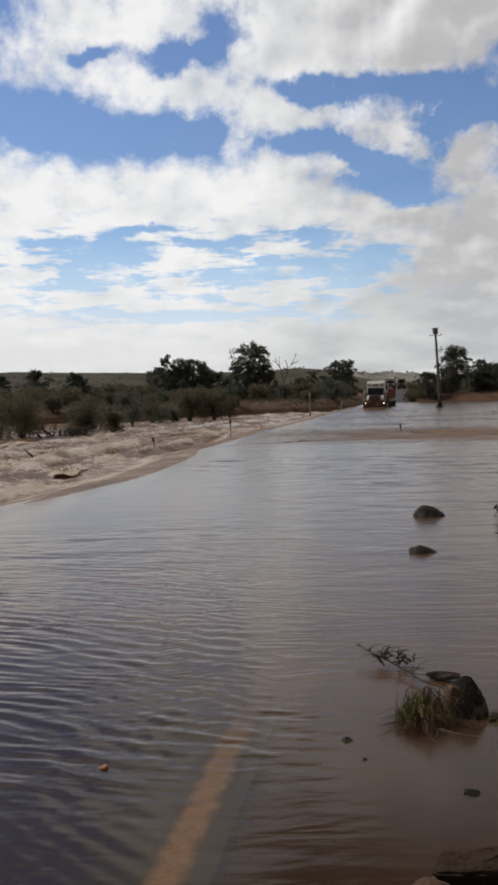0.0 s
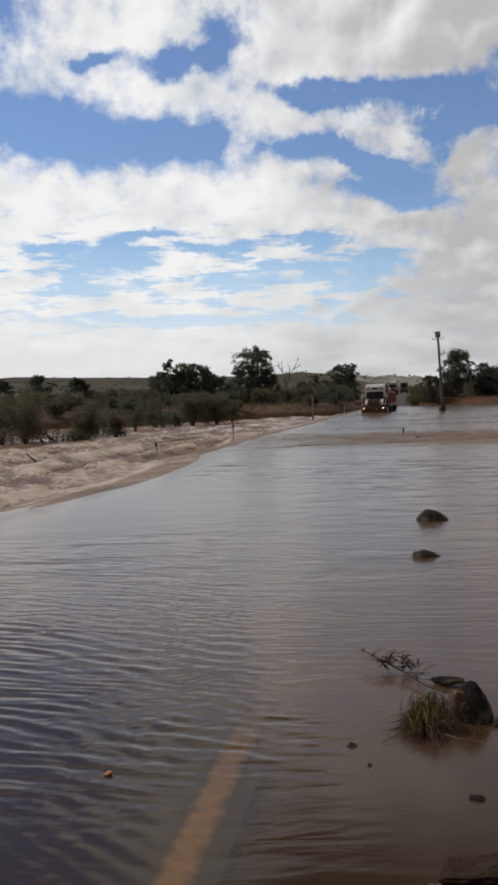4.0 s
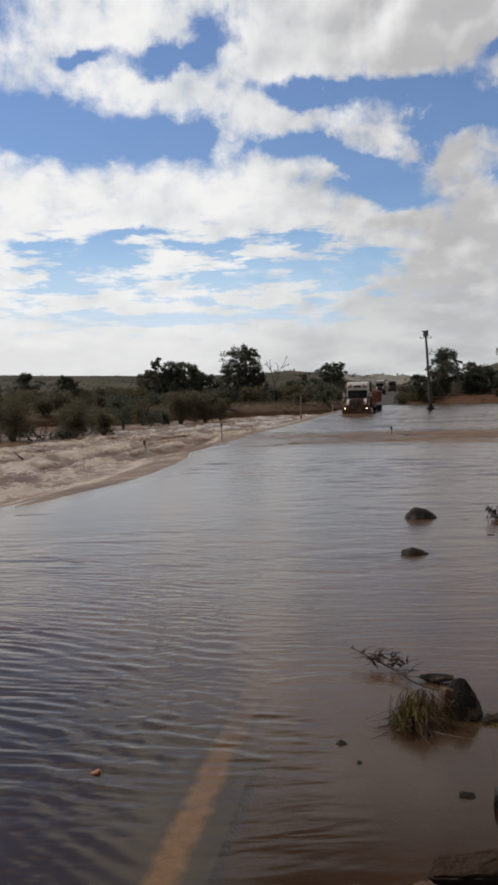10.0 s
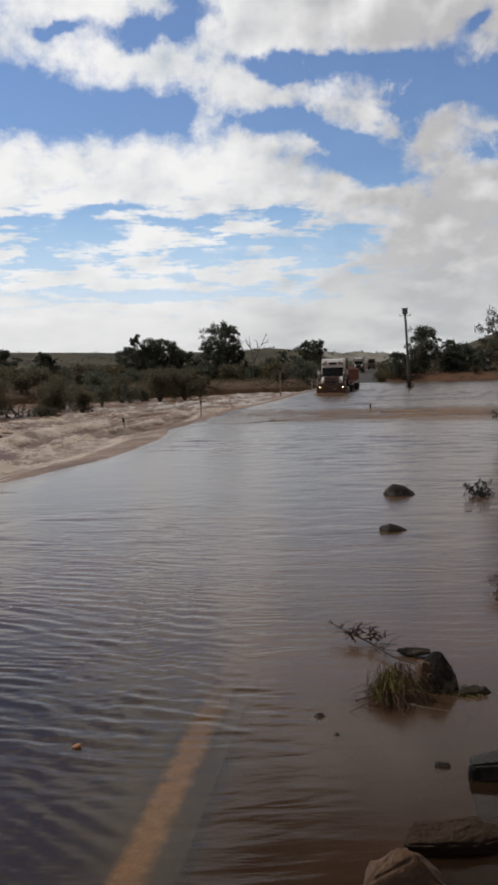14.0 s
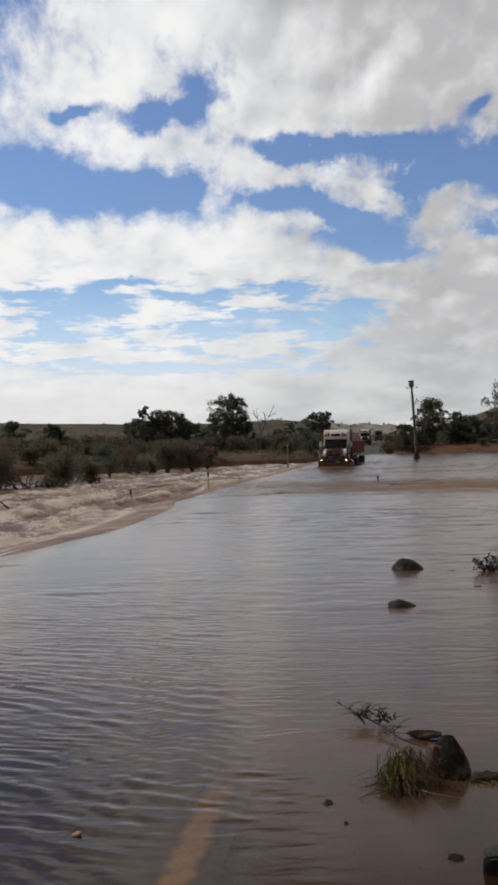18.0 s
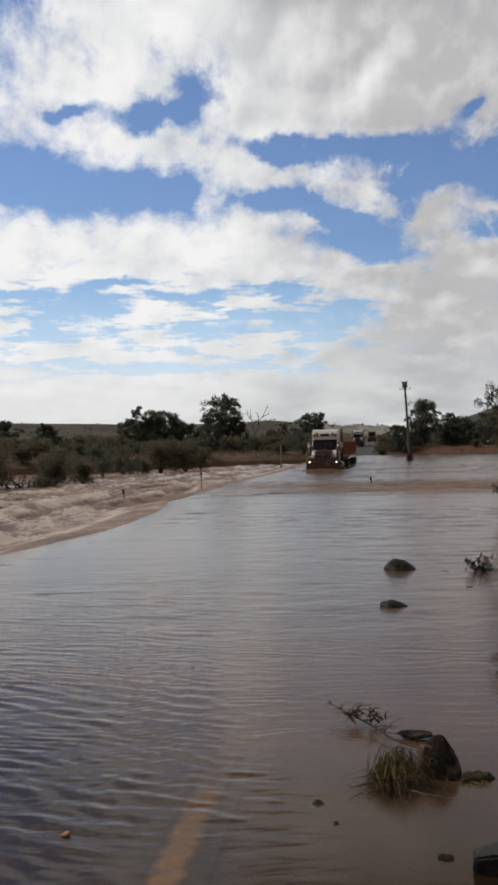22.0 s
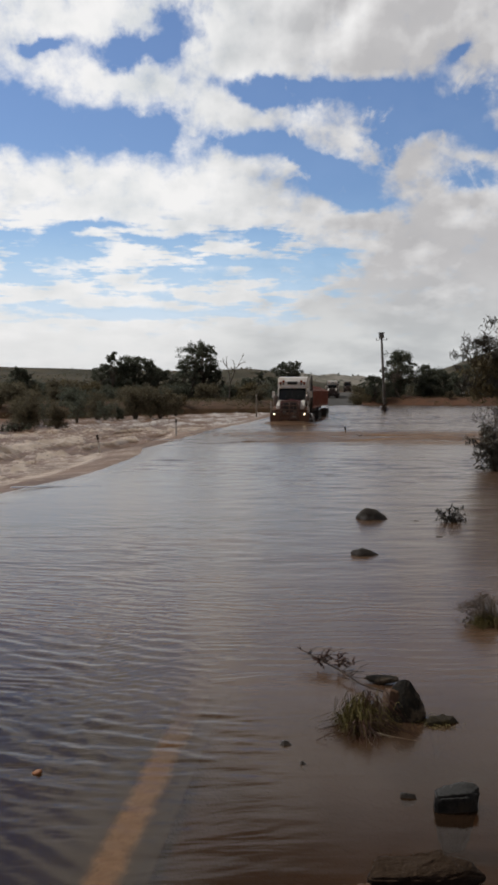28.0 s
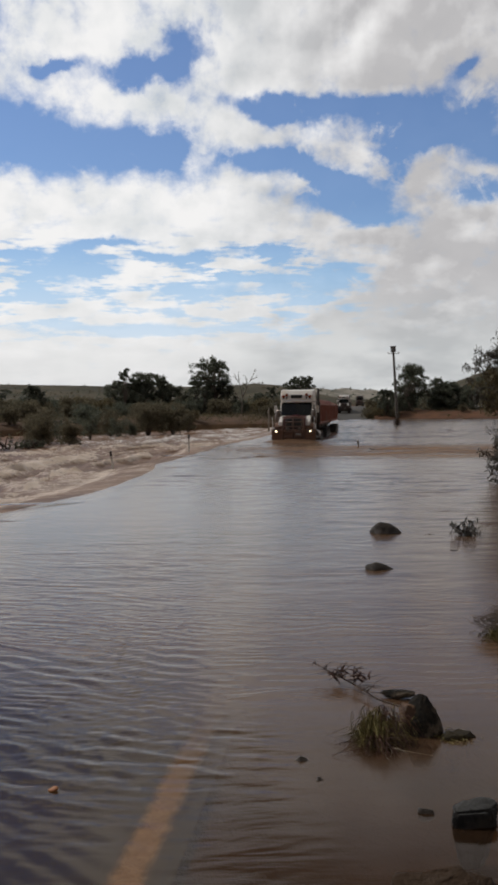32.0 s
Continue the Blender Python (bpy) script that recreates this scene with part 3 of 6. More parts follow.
def tube(points, radii, sides=8, bm=None, closed=True):
    """A round bar through points, with a radius at each."""
    bm = bm or bmesh.new()
    points = [Vector(p) for p in points]
    rings = []
    for i, p in enumerate(points):
        way = (points[min(i + 1, len(points) - 1)] - points[max(i - 1, 0)]).normalized()
        side = way.cross(Vector((0.31, 0.17, 0.93)) if abs(way.z) < 0.9 else Vector((1, 0.1, 0))).normalized()
        up = side.cross(way)
        r = radii[i] if isinstance(radii, (list, tuple)) else radii
        rings.append([bm.verts.new(p + r * (math.cos(a) * side + math.sin(a) * up)) for a in (2 * math.pi * k / sides for k in range(sides))])
    for a, b in zip(rings, rings[1:]):
        for k in range(sides):
            f = bm.faces.new((a[k], a[(k + 1) % sides], b[(k + 1) % sides], b[k]))
            f.smooth = True
    if closed:
        bm.faces.new(rings[0][::-1])
        bm.faces.new(rings[-1])
    return bm


def lathe(profile, axis="x", sides=20, bm=None):
    """A turned shape: profile of (along, radius), round the x axis or the z axis."""
    bm = bm or bmesh.new()
    rings = []
    for along, r in profile:
        ring = []
        for k in range(sides):
            a = 2 * math.pi * k / sides
            c, s = r * math.cos(a), r * math.sin(a)
            ring.append(bm.verts.new((along, c, s) if axis == "x" else (c, s, along)))
        rings.append(ring)
    for a, b in zip(rings, rings[1:]):
        for k in range(sides):
            f = bm.faces.new((a[k], a[(k + 1) % sides], b[(k + 1) % sides], b[k]))
            f.smooth = True
    bm.faces.new(rings[0])
    bm.faces.new(rings[-1])
    return bm


def prism(outline, x0, x1, bevel=0.02):
    """A side outline of (y, z) drawn out from x0 to x1."""
    bm = bmesh.new()
    a = [bm.verts.new((x0, y, z)) for y, z in outline]
    b = [bm.verts.new((x1, y, z)) for y, z in outline]
    bm.faces.new(a)
    bm.faces.new(b[::-1])
    n = len(outline)
    for k in range(n):
        bm.faces.new((a[k], b[k], b[(k + 1) % n], a[(k + 1) % n]))
    if bevel:
        bmesh.ops.bevel(bm, geom=list(bm.edges), offset=bevel, segments=2, affect="EDGES", profile=0.6)
    return bm


# ---- the plan: road, river, banks, hills ----
def road_x(y):
    """The road's centre line."""
    y = np.asarray(y, float)
    near = -4.55 + 0.175 * y + 0.00008 * y**2
    at = -4.55 + 0.175 * 144 + 0.00008 * 144**2
    return np.where(y < 144, near, at + 0.172 * (y - 144))


def road_z(y):
    """The road's height: a dip under the flood, a rise at both ends. The water lies at 0."""
    y = np.asarray(y, float)
    return -0.42 + 0.30 * (1 - ramp(y, 3, 26)) + 0.32 * (1 - ramp(y, -7, 3)) + 0.42 * ramp(y, 112, 143) + np.interp(y, [143, 150, 168, 195, 218, 240, 290, 330, 420], [0, 0.2, 0.85, 1.42, 1.75, 2.02, 2.4, 2.5, 1.0])


def lip_x(y):
    """The left edge of the road, where the flood drops off it: a tongue of water reaches in, then the edge steps back."""
    y = np.asarray(y, float)
    tongue = np.interp(y, [10, 15, 20, 24, 27, 29.4, 31, 32, 33, 36, 43, 50, 60], [0, 0.12, 0.48, 0.68, 0.50, 0.28, 0.05, -0.2, -0.38, -0.35, -0.5, -0.7, -0.2])
    return road_x(y) - 3.75 + tongue + 0.09 * soft_noise(y * 0.5, y * 0 + 2.0, 5)


SHORE_X = [-400, -120, -60, -30, -16, -10, -4, 4, 10, 14, 17, 30, 45, 90, 400]
SHORE_Y = [40, 55, 66, 82, 92, 97, 104, 107, 111, 122, 140, 143, 134, 138, 150]


def shore_y(x):
    """How far ahead the far bank begins."""
    return np.interp(x, SHORE_X, SHORE_Y) + 1.6 * soft_noise(x * 0.12, x * 0 + 4.0, 8)


def hills(x, y):
    def hump(cx, cy, rx, ry, h):
        return h * np.exp(-(((x - cx) / rx) ** 2 + ((y - cy) / ry) ** 2))
    z = (19.0 + 2.0 * (1 - ramp(x, -190, -60)) - 2.5 * ramp(x, -60, 30)) * ramp(y, 330, 720) * (1 - ramp(x, 20, 130)) * (0.96 + 0.04 * soft_noise(x / 80, y / 200, 3))
    z = z + hump(130, 1550, 75, 330, 25) + hump(215, 1560, 85, 330, 21) + hump(320, 1580, 90, 320, 18) + hump(40, 1600, 90, 300, 14)
    z = z + hump(26, 470, 36, 100, 8.0)
    z = z + hump(290, 640, 105, 190, 46)
    z = z + 26 * ramp(y, 1400, 2600)
    return z


def ground_z(x, y):
    x, y = np.asarray(x, float), np.asarray(y, float)
    past = y - shore_y(x)
    rise = 0.9 * ramp(past, -1.5, 9) + 0.010 * np.maximum(past - 6, 0) * (1 - ramp(y, 250, 420)) + 1.6 * ramp(y, 250, 420)
    red_bank = 0.4 * ramp(x, 28, 36) * ramp(past, 2, 9) * (1 - ramp(past, 20, 46))
    left = 1 - ramp(x - (road_x(y) - 4.2), -2.2, 0.4)
    bed = -0.62 - 0.9 * left
    near = 0.62 * (1 - ramp(y, 0.5, 9)) * ramp(x, -12, -6) + 0.75 * (1 - ramp(y, -9, 1)) * ramp(x, -14, -4)
    right_bank = 1.5 * ramp(x, 12, 26) * (1 - ramp(y, 22, 42))
    bed = bed + near + right_bank
    z = np.where(past > -1.5, bed + (rise + 0.62 + 0.9 * left) * ramp(past, -1.5, 3), bed) + red_bank
    z = z + 0.10 * many_noise(x / 5, y / 5, 21, 3) * ramp(past, 0, 8) + 0.5 * many_noise(x / 45, y / 45, 31, 3) * ramp(past, 30, 160)
    z = z + hills(x, y) * (1 + (0.05 + 0.15 * ramp(y, 800, 1300)) * many_noise(x / 60, y / 90, 41, 4))
    on_road = (1 - ramp(np.abs(x - road_x(y)), 3.9, 6.5)) * (1 - ramp(y, 380, 420))
    z = z * (1 - on_road) + (road_z(y) - 0.07) * on_road
    return z


def graded(stops):
    """A row of numbers from (start, step) stops, each step growing evenly into the next."""
    out = [stops[0][0]]
    for (a, s), (b, t) in zip(stops, stops[1:]):
        while out[-1] < b - 1e-6:
            f = (out[-1] - a) / (b - a)
            out.append(min(b, out[-1] + s + (t - s) * f))
    return np.array(out)


def make_ground():
    xs = graded([(-3500, 160), (-500, 22), (-80, 2.5), (-20, 0.8), (50, 0.8), (110, 2.5), (500, 16), (3500, 160)])
    ys = graded([(-400, 60), (-30, 2), (0, 0.5), (20, 0.8), (160, 1.2), (330, 5), (800, 18), (1800, 45), (4500, 220)])
    X, Y = np.meshgrid(xs, ys)
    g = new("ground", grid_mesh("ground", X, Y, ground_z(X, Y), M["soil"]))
    tagged(g, "red-brown soil and olive scrub running up to low hills", "ground", kind="structure")


def strip(name, y0, y1, step, off, half, lift, mat):
    """A band along the road, off metres from its centre line."""
    ys = np.arange(y0, y1 + step, step)
    cols = np.linspace(-half, half, 7 if half > 1 else 3)
    Y, C = np.meshgrid(ys, cols, indexing="ij")
    return grid_mesh(name, road_x(Y) + off + C, Y, road_z(Y) + lift - 0.012 * np.abs(off + C) , mat)


def make_road():
    r = new("road", strip("road", -60, 400, 1.5, 0, 3.7, 0.02, M["asphalt"]))
    tagged(r, "grey asphalt road dipping under brown flood water", "road", kind="structure")
    Y, C = np.meshgrid(np.concatenate([np.arange(-60, 1.5, 1.5), np.arange(1.5, 9, 0.04), np.arange(9, 40, 1.0)]), np.linspace(-1, 1, 3), indexing="ij")
    X = road_x(Y) + 3.49 + C * 0.16
    part("edge_line", grid_mesh("edge_line", X, Y, road_z(Y) - 0.014, M["line"]), None, r, "yellowish edge line under water with softened borders")


# Small wave trains on the shallows: length of a wave, slant of its crests (degrees), height.
WAVELETS = [(0.088, 24, 0.0010), (0.103, 9, 0.0011), (0.121, 33, 0.0015), (0.143, 18, 0.0018), (0.168, 40, 0.0018), (0.205, 14, 0.0020), (0.25, 28, 0.0021), (0.35, 36, 0.0020)]


def wave_field(x, y):
    """The flood's own small waves: crests that run across the road and slant round on the downstream side, in many short trains."""
    warp = 0.10 * many_noise(x * 0.5, y * 0.7, 51, 3)
    # downstream of the line the crests slant; upstream they lie square across the road
    slant = ramp(-x, -1.1, 1.3) * (1 - 0.45 * ramp(y, 6, 13))
    left = 0.15 + 0.85 * ramp(-x, -0.9, 0.9)
    calm = 1 - 0.95 * ramp(x + 0.35 * (1 - ramp(y, 3.9, 4.8)), 0.25, 0.8) * (1 - ramp(y, 4.8, 6.4))
    near = ramp(y, 3.4, 5.0) * np.exp(-np.maximum(y - 8.0, 0) / 5.0)
    z = 0.0 * x
    for k, (length, turn, tall) in enumerate(WAVELETS):
        a = np.radians(3 + turn * slant)
        q = x * np.sin(a) + y * np.cos(a) + warp
        along = x * np.cos(a) - y * np.sin(a)
        phase = 2 * np.pi * q / length + 2.6 * many_noise(along * 0.9 + 7 * k, q * 1.3, 65 + k, 2)
        gust = ramp(many_noise(along * 1.1 + 3 * k, q * 1.9, 161 + k, 3), -0.35, 0.7)
        z = z + tall * gust * (np.exp(0.8 * np.sin(phase)) - 1.17)
    z = (1.6 + 0.6 * ramp(-x, -0.3, 0.8) * (1 - ramp(y, 5.5, 7.5))) * z * left * calm * near
    # long low bands in the shallowest water by the line
    band = np.radians(44)
    q = x * np.sin(band) + y * np.cos(band) + 0.8 * warp
    edge = (1 - ramp(y, 3.9, 5.2)) * ramp(-x, -0.5, 0.6)
    z = z + 0.0027 * edge * (0.35 + 0.65 * ramp(many_noise(x * 0.8, y * 1.2, 62, 3), -0.4, 0.6)) * np.sin(2 * np.pi * q / 0.135 + 2.2 * many_noise(x * 0.7, y * 0.9, 68, 2))
    far = ramp(y, 6.5, 15) * (0.45 + 0.55 * ramp(many_noise(x * 0.16, y * 0.35, 69, 3), -0.3, 0.5)) * (1 + 2.2 * ramp(y, 20, 75))
    z = z + far * (0.0115 + 0.005 * ramp(y, 14, 24)) * many_noise(x * 1.15 + 0.3 * y, y * 2.5, 71, 4, 0.62) * (1 - 0.84 * (1 - ramp(x, -2.5, 1.5)) * ramp(y, 11, 15) * (1 - ramp(y, 19, 26)))
    shoal = np.exp(-((y - 40.6 + 0.1 * x) / 3.8) ** 2) * ramp(x, -2, 6)
    # a low standing ridge runs from the tongue's tip out to the riffle
    off = y - (32.8 + 4.4 * (1 - np.exp(-np.maximum(x + 2.3, 0) / 3.5))) + 0.5 * soft_noise(x * 0.9, x * 0, 77)
    z = z + 0.05 * np.exp(-(off / 0.32) ** 2) * ramp(x, -2.4, -1.6) * (1 - 0.7 * ramp(x, 3, 9)) * (0.5 + 0.5 * ramp(soft_noise(x * 0.7, y * 0.3, 78), -0.6, 0.4))
    z = z + shoal * 0.045 * many_noise(x * 0.45, y * 1.1, 75, 4, 0.6)
    return z


def make_flood():
    across = graded([(0, 0.05), (16, 0.05), (26, 0.22), (60, 1.2), (120, 6), (520, 40)])
    ys = graded([(-14, 0.8), (1.4, 0.025), (3.0, 0.015), (7, 0.018), (11, 0.04), (16, 0.07), (40, 0.2), (150, 0.6), (156, 1.0)])
    A, Y = np.meshgrid(across, ys)
    X = lip_x(Y) + A
    fall = (1 - ramp(A, 0.0, 2.2)) ** 1.5
    Z = wave_field(X, Y) * ramp(A, 0, 2.0) - 0.12 * fall * ramp(Y, 7, 22)
    ob = new("water_flood", grid_mesh("water_flood", X, Y, Z, M["flood"]))
    tagged(ob, "brown flood water sliding over the road, finely rippled", "flood water", kind="structure")


def rapid_z(A, Y):
    """Height of the rapids, A metres downstream of the road's edge: a smooth sheet slides off the road, then standing waves break."""
    swirl = many_noise(A * 0.30, Y * 0.16, 81, 4, 0.55)
    shift = 1.3 * soft_noise(Y * 0.13, A * 0.04, 83) + 0.6 * swirl
    s = np.sin(2 * np.pi * (A + shift) / 2.7)
    crest = (np.exp(1.15 * s) - 1.27) / 1.9
    short = np.exp(0.9 * np.sin(2 * np.pi * (A * 0.8 + 0.5 * Y * 0.3 + 1.4 * swirl) / 1.15)) - 1.2
    rough = many_noise(A * 0.95, Y * 0.75, 87, 4, 0.6)
    ridge = 1 - 2 * np.abs(many_noise(A * 0.55 + 0.15 * Y, Y * 0.28, 93, 4, 0.55))
    start = 1.25 + 0.7 * soft_noise(Y * 0.17, Y * 0, 9)
    churn = ramp(A, start - 0.5, start + 1.3)
    far = 1 - 0.45 * ramp(Y, 45, 90)
    z = -0.08 - 0.42 * ramp(A, -0.5, 2.6) - 0.12 * ramp(A, 4, 22)
    z = z + 0.035 * (1 - churn) * ramp(A, 0.1, 0.7) * many_noise(A * 1.4 + 0.2 * Y, Y * 0.5, 95, 3, 0.55)
    broken = ramp(many_noise(A * 0.12, Y * 0.22, 85, 3), -0.45, 0.5)
    z = z + far * churn * (0.25 * crest * broken * np.exp(-np.maximum(A - 2, 0) / 11) + 0.03 * short + 0.08 * swirl + 0.07 * rough + 0.06 * ridge)
    z = z + churn * 0.032 * many_noise(A * 2.6, Y * 1.6, 97, 3, 0.6)
    # the deep trough behind the leaning post, between two breaking ridges
    z = z - 0.30 * np.exp(-((A - 1.5) / 0.75) ** 2 - ((Y - 40.5) / 3.8) ** 2) - 0.26 * np.exp(-((A - 4.3) / 0.7) ** 2 - ((Y - 37) / 4.0) ** 2)
    z = z + 0.13 * np.exp(-((A - 3.3) / 0.5) ** 2 - ((Y - 33) / 5.0) ** 2) + 0.24 * np.exp(-((A - 6.3) / 0.8) ** 2 - ((Y - 39) / 5.5) ** 2)
    return z


def make_rapids():
    across = graded([(-1.0, 0.08), (10, 0.08), (16, 0.13), (30, 0.3), (70, 1.5), (380, 20)])
    ys = graded([(-10, 0.8), (12, 0.12), (48, 0.13), (75, 0.25), (125, 0.6)])
    A, Y = np.meshgrid(across, ys)
    X = lip_x(Y) - A
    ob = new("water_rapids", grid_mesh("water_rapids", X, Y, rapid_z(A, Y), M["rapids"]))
    tagged(ob, "churning brown rapids with pale froth below the road", "rapids", kind="structure")


make_ground()
make_road()
make_flood()
make_rapids()


# ---- plants ----
def leaf_mesh(name, centres, spread, count, size, mat, seed, slim=0.5, droop=0.0):
    """Leaves, each one four-sided and pointed, scattered round centres."""
    rng = np.random.default_rng(seed)
    centres, spread = np.asarray(centres, float), np.asarray(spread, float)
    k = rng.integers(0, len(centres), count)
    off = rng.normal(0, 1, (count, 3))
    off /= np.maximum(np.linalg.norm(off, axis=1, keepdims=True), 1e-6)
    off *= rng.random((count, 1)) ** 0.5 * np.exp(rng.normal(0, 0.15, (count, 1)))
    mid = centres[k] + off * spread[k][:, None] * (1, 1, 0.75)
    way = rng.normal(0, 1, (count, 3))
    way[:, 2] -= droop * 2
    way /= np.linalg.norm(way, axis=1, keepdims=True)
    side = np.cross(way, rng.normal(0, 1, (count, 3)))
    side /= np.maximum(np.linalg.norm(side, axis=1, keepdims=True), 1e-6)
    s = size * rng.uniform(0.6, 1.3, (count, 1))
    fold = np.cross(way, side) * s * 0.12
    verts = np.stack([mid - way * s, mid + side * s * slim + fold, mid + way * s, mid - side * s * slim + fold], 1).reshape(-1, 3)
    faces = np.arange(4 * count).reshape(-1, 4)
    return quad_mesh(name, verts, faces, mat)


def tree(x, y, height, wide, seed, label, leaf="leaf", bark="bark", count=5200, size=0.13, lean=0.0, low=0.18, clumps=26, group="", flat=1.0, split=1):
    """A trunk that forks to limbs, each of which carries a clump of leaves; the clumps leave gaps and a ragged outline."""
    rng = random.Random(seed)
    ob = thing("tree", label, "tree", pose(x, y, float(ground_z(x, y)) - 0.1), group)
    bm, centres, spread = bmesh.new(), [], []
    fork_z = height * rng.uniform(0.22, 0.34)
    forks = []
    for k in range(split):
        a = rng.uniform(0, 6.28)
        top = Vector((lean * height * 0.3 + 0.22 * wide * math.cos(a) * (split > 1), 0.22 * wide * math.sin(a) * (split > 1), fork_z))
        tube([(0.1 * math.cos(a), 0.1 * math.sin(a), 0), top * 0.5 + Vector((rng.uniform(-0.1, 0.1), 0, 0)), top], [0.030 * height, 0.026 * height, 0.02 * height], 8, bm, closed=False)
        forks.append(top)
    for k in range(clumps):
        f = (k + 0.5) / clumps
        z = height * (low + (0.95 - low) * f ** 0.8)
        up = (z / height - low) / (1 - low)
        reach = wide / 2 * (math.sin(math.pi * (0.18 + 0.74 * up)) ** flat) * rng.uniform(0.25, 0.95)
        a = 2.4 * k + rng.uniform(-0.6, 0.6)
        c = Vector((lean * z * 0.6 + reach * math.cos(a), reach * math.sin(a), z))
        r = wide * rng.uniform(0.085, 0.16)
        c.z = min(c.z, height - 0.7 * r)
        start = min(forks, key=lambda p: (p - c).length)
        mid = start.lerp(c, 0.5) + Vector((rng.uniform(-0.3, 0.3), rng.uniform(-0.3, 0.3), 0.08 * height * (c.z > start.z)))
        tube([start, mid, c], [0.011 * height, 0.007 * height, 0.003 * height], 5, bm, closed=False)
        for n in range(5):
            centres.append(tuple(c + Vector((rng.uniform(-1, 1), rng.uniform(-1, 1), rng.uniform(-0.7, 0.6))) * r))
            spread.append(r * rng.uniform(0.5, 0.9))
    part("trunk", bm, M[bark], ob)
    part("crown", leaf_mesh("crown", centres, spread, int(count * 1.5), size, M[leaf], seed), None, ob)
    return ob


def dead_tree(x, y, height, seed):
    """Bare forked limbs, bleached grey."""
    rng = random.Random(seed)
    ob = thing("dead_tree", "bare grey dead tree with forked limbs", "tree", pose(x, y, float(ground_z(x, y)) - 0.1))
    h = height
    limbs = [((0, 0, 0), (0.05, 0, 0.22 * h), (0.3, 0, 0.42 * h)), ((0.3, 0, 0.42 * h), (0.75, 0.1, 0.58 * h), (1.35, 0.1, 0.76 * h), (1.9, 0.1, 0.9 * h), (2.15, 0.1, 1.0 * h)),
             ((1.35, 0.1, 0.76 * h), (1.8, 0.2, 0.80 * h), (2.5, 0.2, 0.83 * h)), ((0.2, 0, 0.36 * h), (-0.05, -0.1, 0.58 * h), (-0.4, 0, 0.76 * h), (-0.45, 0, 0.95 * h)),
             ((-0.35, 0, 0.72 * h), (-0.8, 0.2, 0.80 * h), (-1.0, 0.2, 0.92 * h)), ((0.75, 0.1, 0.58 * h), (0.8, 0, 0.74 * h), (0.62, -0.1, 0.86 * h)),
             ((0.05, 0, 0.25 * h), (-0.6, -0.2, 0.40 * h), (-0.95, -0.2, 0.5 * h))]
    bm = bmesh.new()
    for k, limb in enumerate(limbs):
        r = 0.024 * h if k == 0 else 0.013 * h
        tube(limb, [r * (1 - 0.7 * i / (len(limb) - 1)) for i in range(len(limb))], 6, bm, closed=False)
        for n in range(4 if k else 0):
            p = Vector(limb[-2]).lerp(Vector(limb[-1]), rng.random())
            q = p + Vector((rng.uniform(-0.4, 0.4), rng.uniform(-0.3, 0.3), rng.uniform(0.0, 0.5)))
            tube([p, p.lerp(q, 0.5) + Vector((0.04, 0, 0)), q], [0.035, 0.028, 0.014], 4, bm, closed=False)
    part("limb", bm, M["pale_bark"], ob)


def shrub(x, y, height, wide, seed, label, leaf="leaf_olive", count=900, size=0.12, z=None, group="scrub on the banks", stems=7, name="shrub"):
    rng = random.Random(seed)
    z = float(ground_z(x, y)) - 0.05 if z is None else z
    ob = thing(name, label, "shrub", pose(x, y, z), group)
    bm, centres, spread = bmesh.new(), [], []
    for k in range(stems):
        a, out = 2 * math.pi * k / stems + rng.uniform(-0.4, 0.4), rng.uniform(0.3, 1.0) * wide / 2
        h = height * rng.uniform(0.6, 0.95) * (1 - 0.35 * (out / (wide / 2)) ** 2)
        mid = (out * 0.35 * math.cos(a), out * 0.35 * math.sin(a), h * 0.55)
        tip = (out * 0.8 * math.cos(a), out * 0.8 * math.sin(a), h * 0.88)
        tube([(0.04 * math.cos(a), 0.04 * math.sin(a), 0), mid, tip], [0.02 + 0.008 * height, 0.015 + 0.004 * height, 0.008], 5, bm, closed=False)
        centres += [mid, tip, ((mid[0] + tip[0]) / 2 * 1.1, (mid[1] + tip[1]) / 2 * 1.1, (mid[2] + tip[2]) / 2), (tip[0] * 1.1, tip[1] * 1.1, h * 0.35)]
        spread += [0.2 * wide, 0.16 * wide, 0.18 * wide, 0.17 * wide]
    part("stem", bm, M["bark"], ob)
    part("foliage", leaf_mesh("foliage", centres, spread, count, size, M[leaf], seed), None, ob)
    return ob


# ---- far banks: trees and scrub ----
tree(-12.9, 130, 7.3, 2.6, 3, "slender dark-leaved tree with a ragged tip on the far bank", count=1500, clumps=12, low=0.45)
tree(-9.6, 132, 6.4, 7.4, 8, "broad dark tree among scrub on the far bank", count=8500, split=3, low=0.1, clumps=34)
tree(-14.2, 133, 5.2, 5.6, 12, "low dark tree beside the slender one", count=5200, split=2, low=0.1)
tree(-5.9, 134, 4.6, 4.4, 14, "low dark tree beside the broad one", count=2800, split=2, low=0.1)
tree(1.3, 135, 8.9, 6.4, 21, "tall dark gum tree with a leaning pale trunk", count=4800, bark="pale_bark", low=0.5, clumps=24, lean=-0.26, flat=0.85)
tree(-1.8, 134.5, 6.0, 5.6, 24, "dark bushy tree under the tall gum", count=6000, split=3, low=0.08, clumps=30)
tree(1.9, 134, 5.4, 3.6, 26, "dark bushy tree under the tall gum", count=3600, split=2, low=0.2, bark="pale_bark")
tree(-11.3, 131, 5.7, 3.4, 16, "ragged dark tree behind the scrub", count=3200, low=0.25, clumps=18)
tree(-7.4, 131.5, 5.8, 3.6, 18, "ragged dark tree behind the scrub", count=3000, low=0.15, clumps=18)
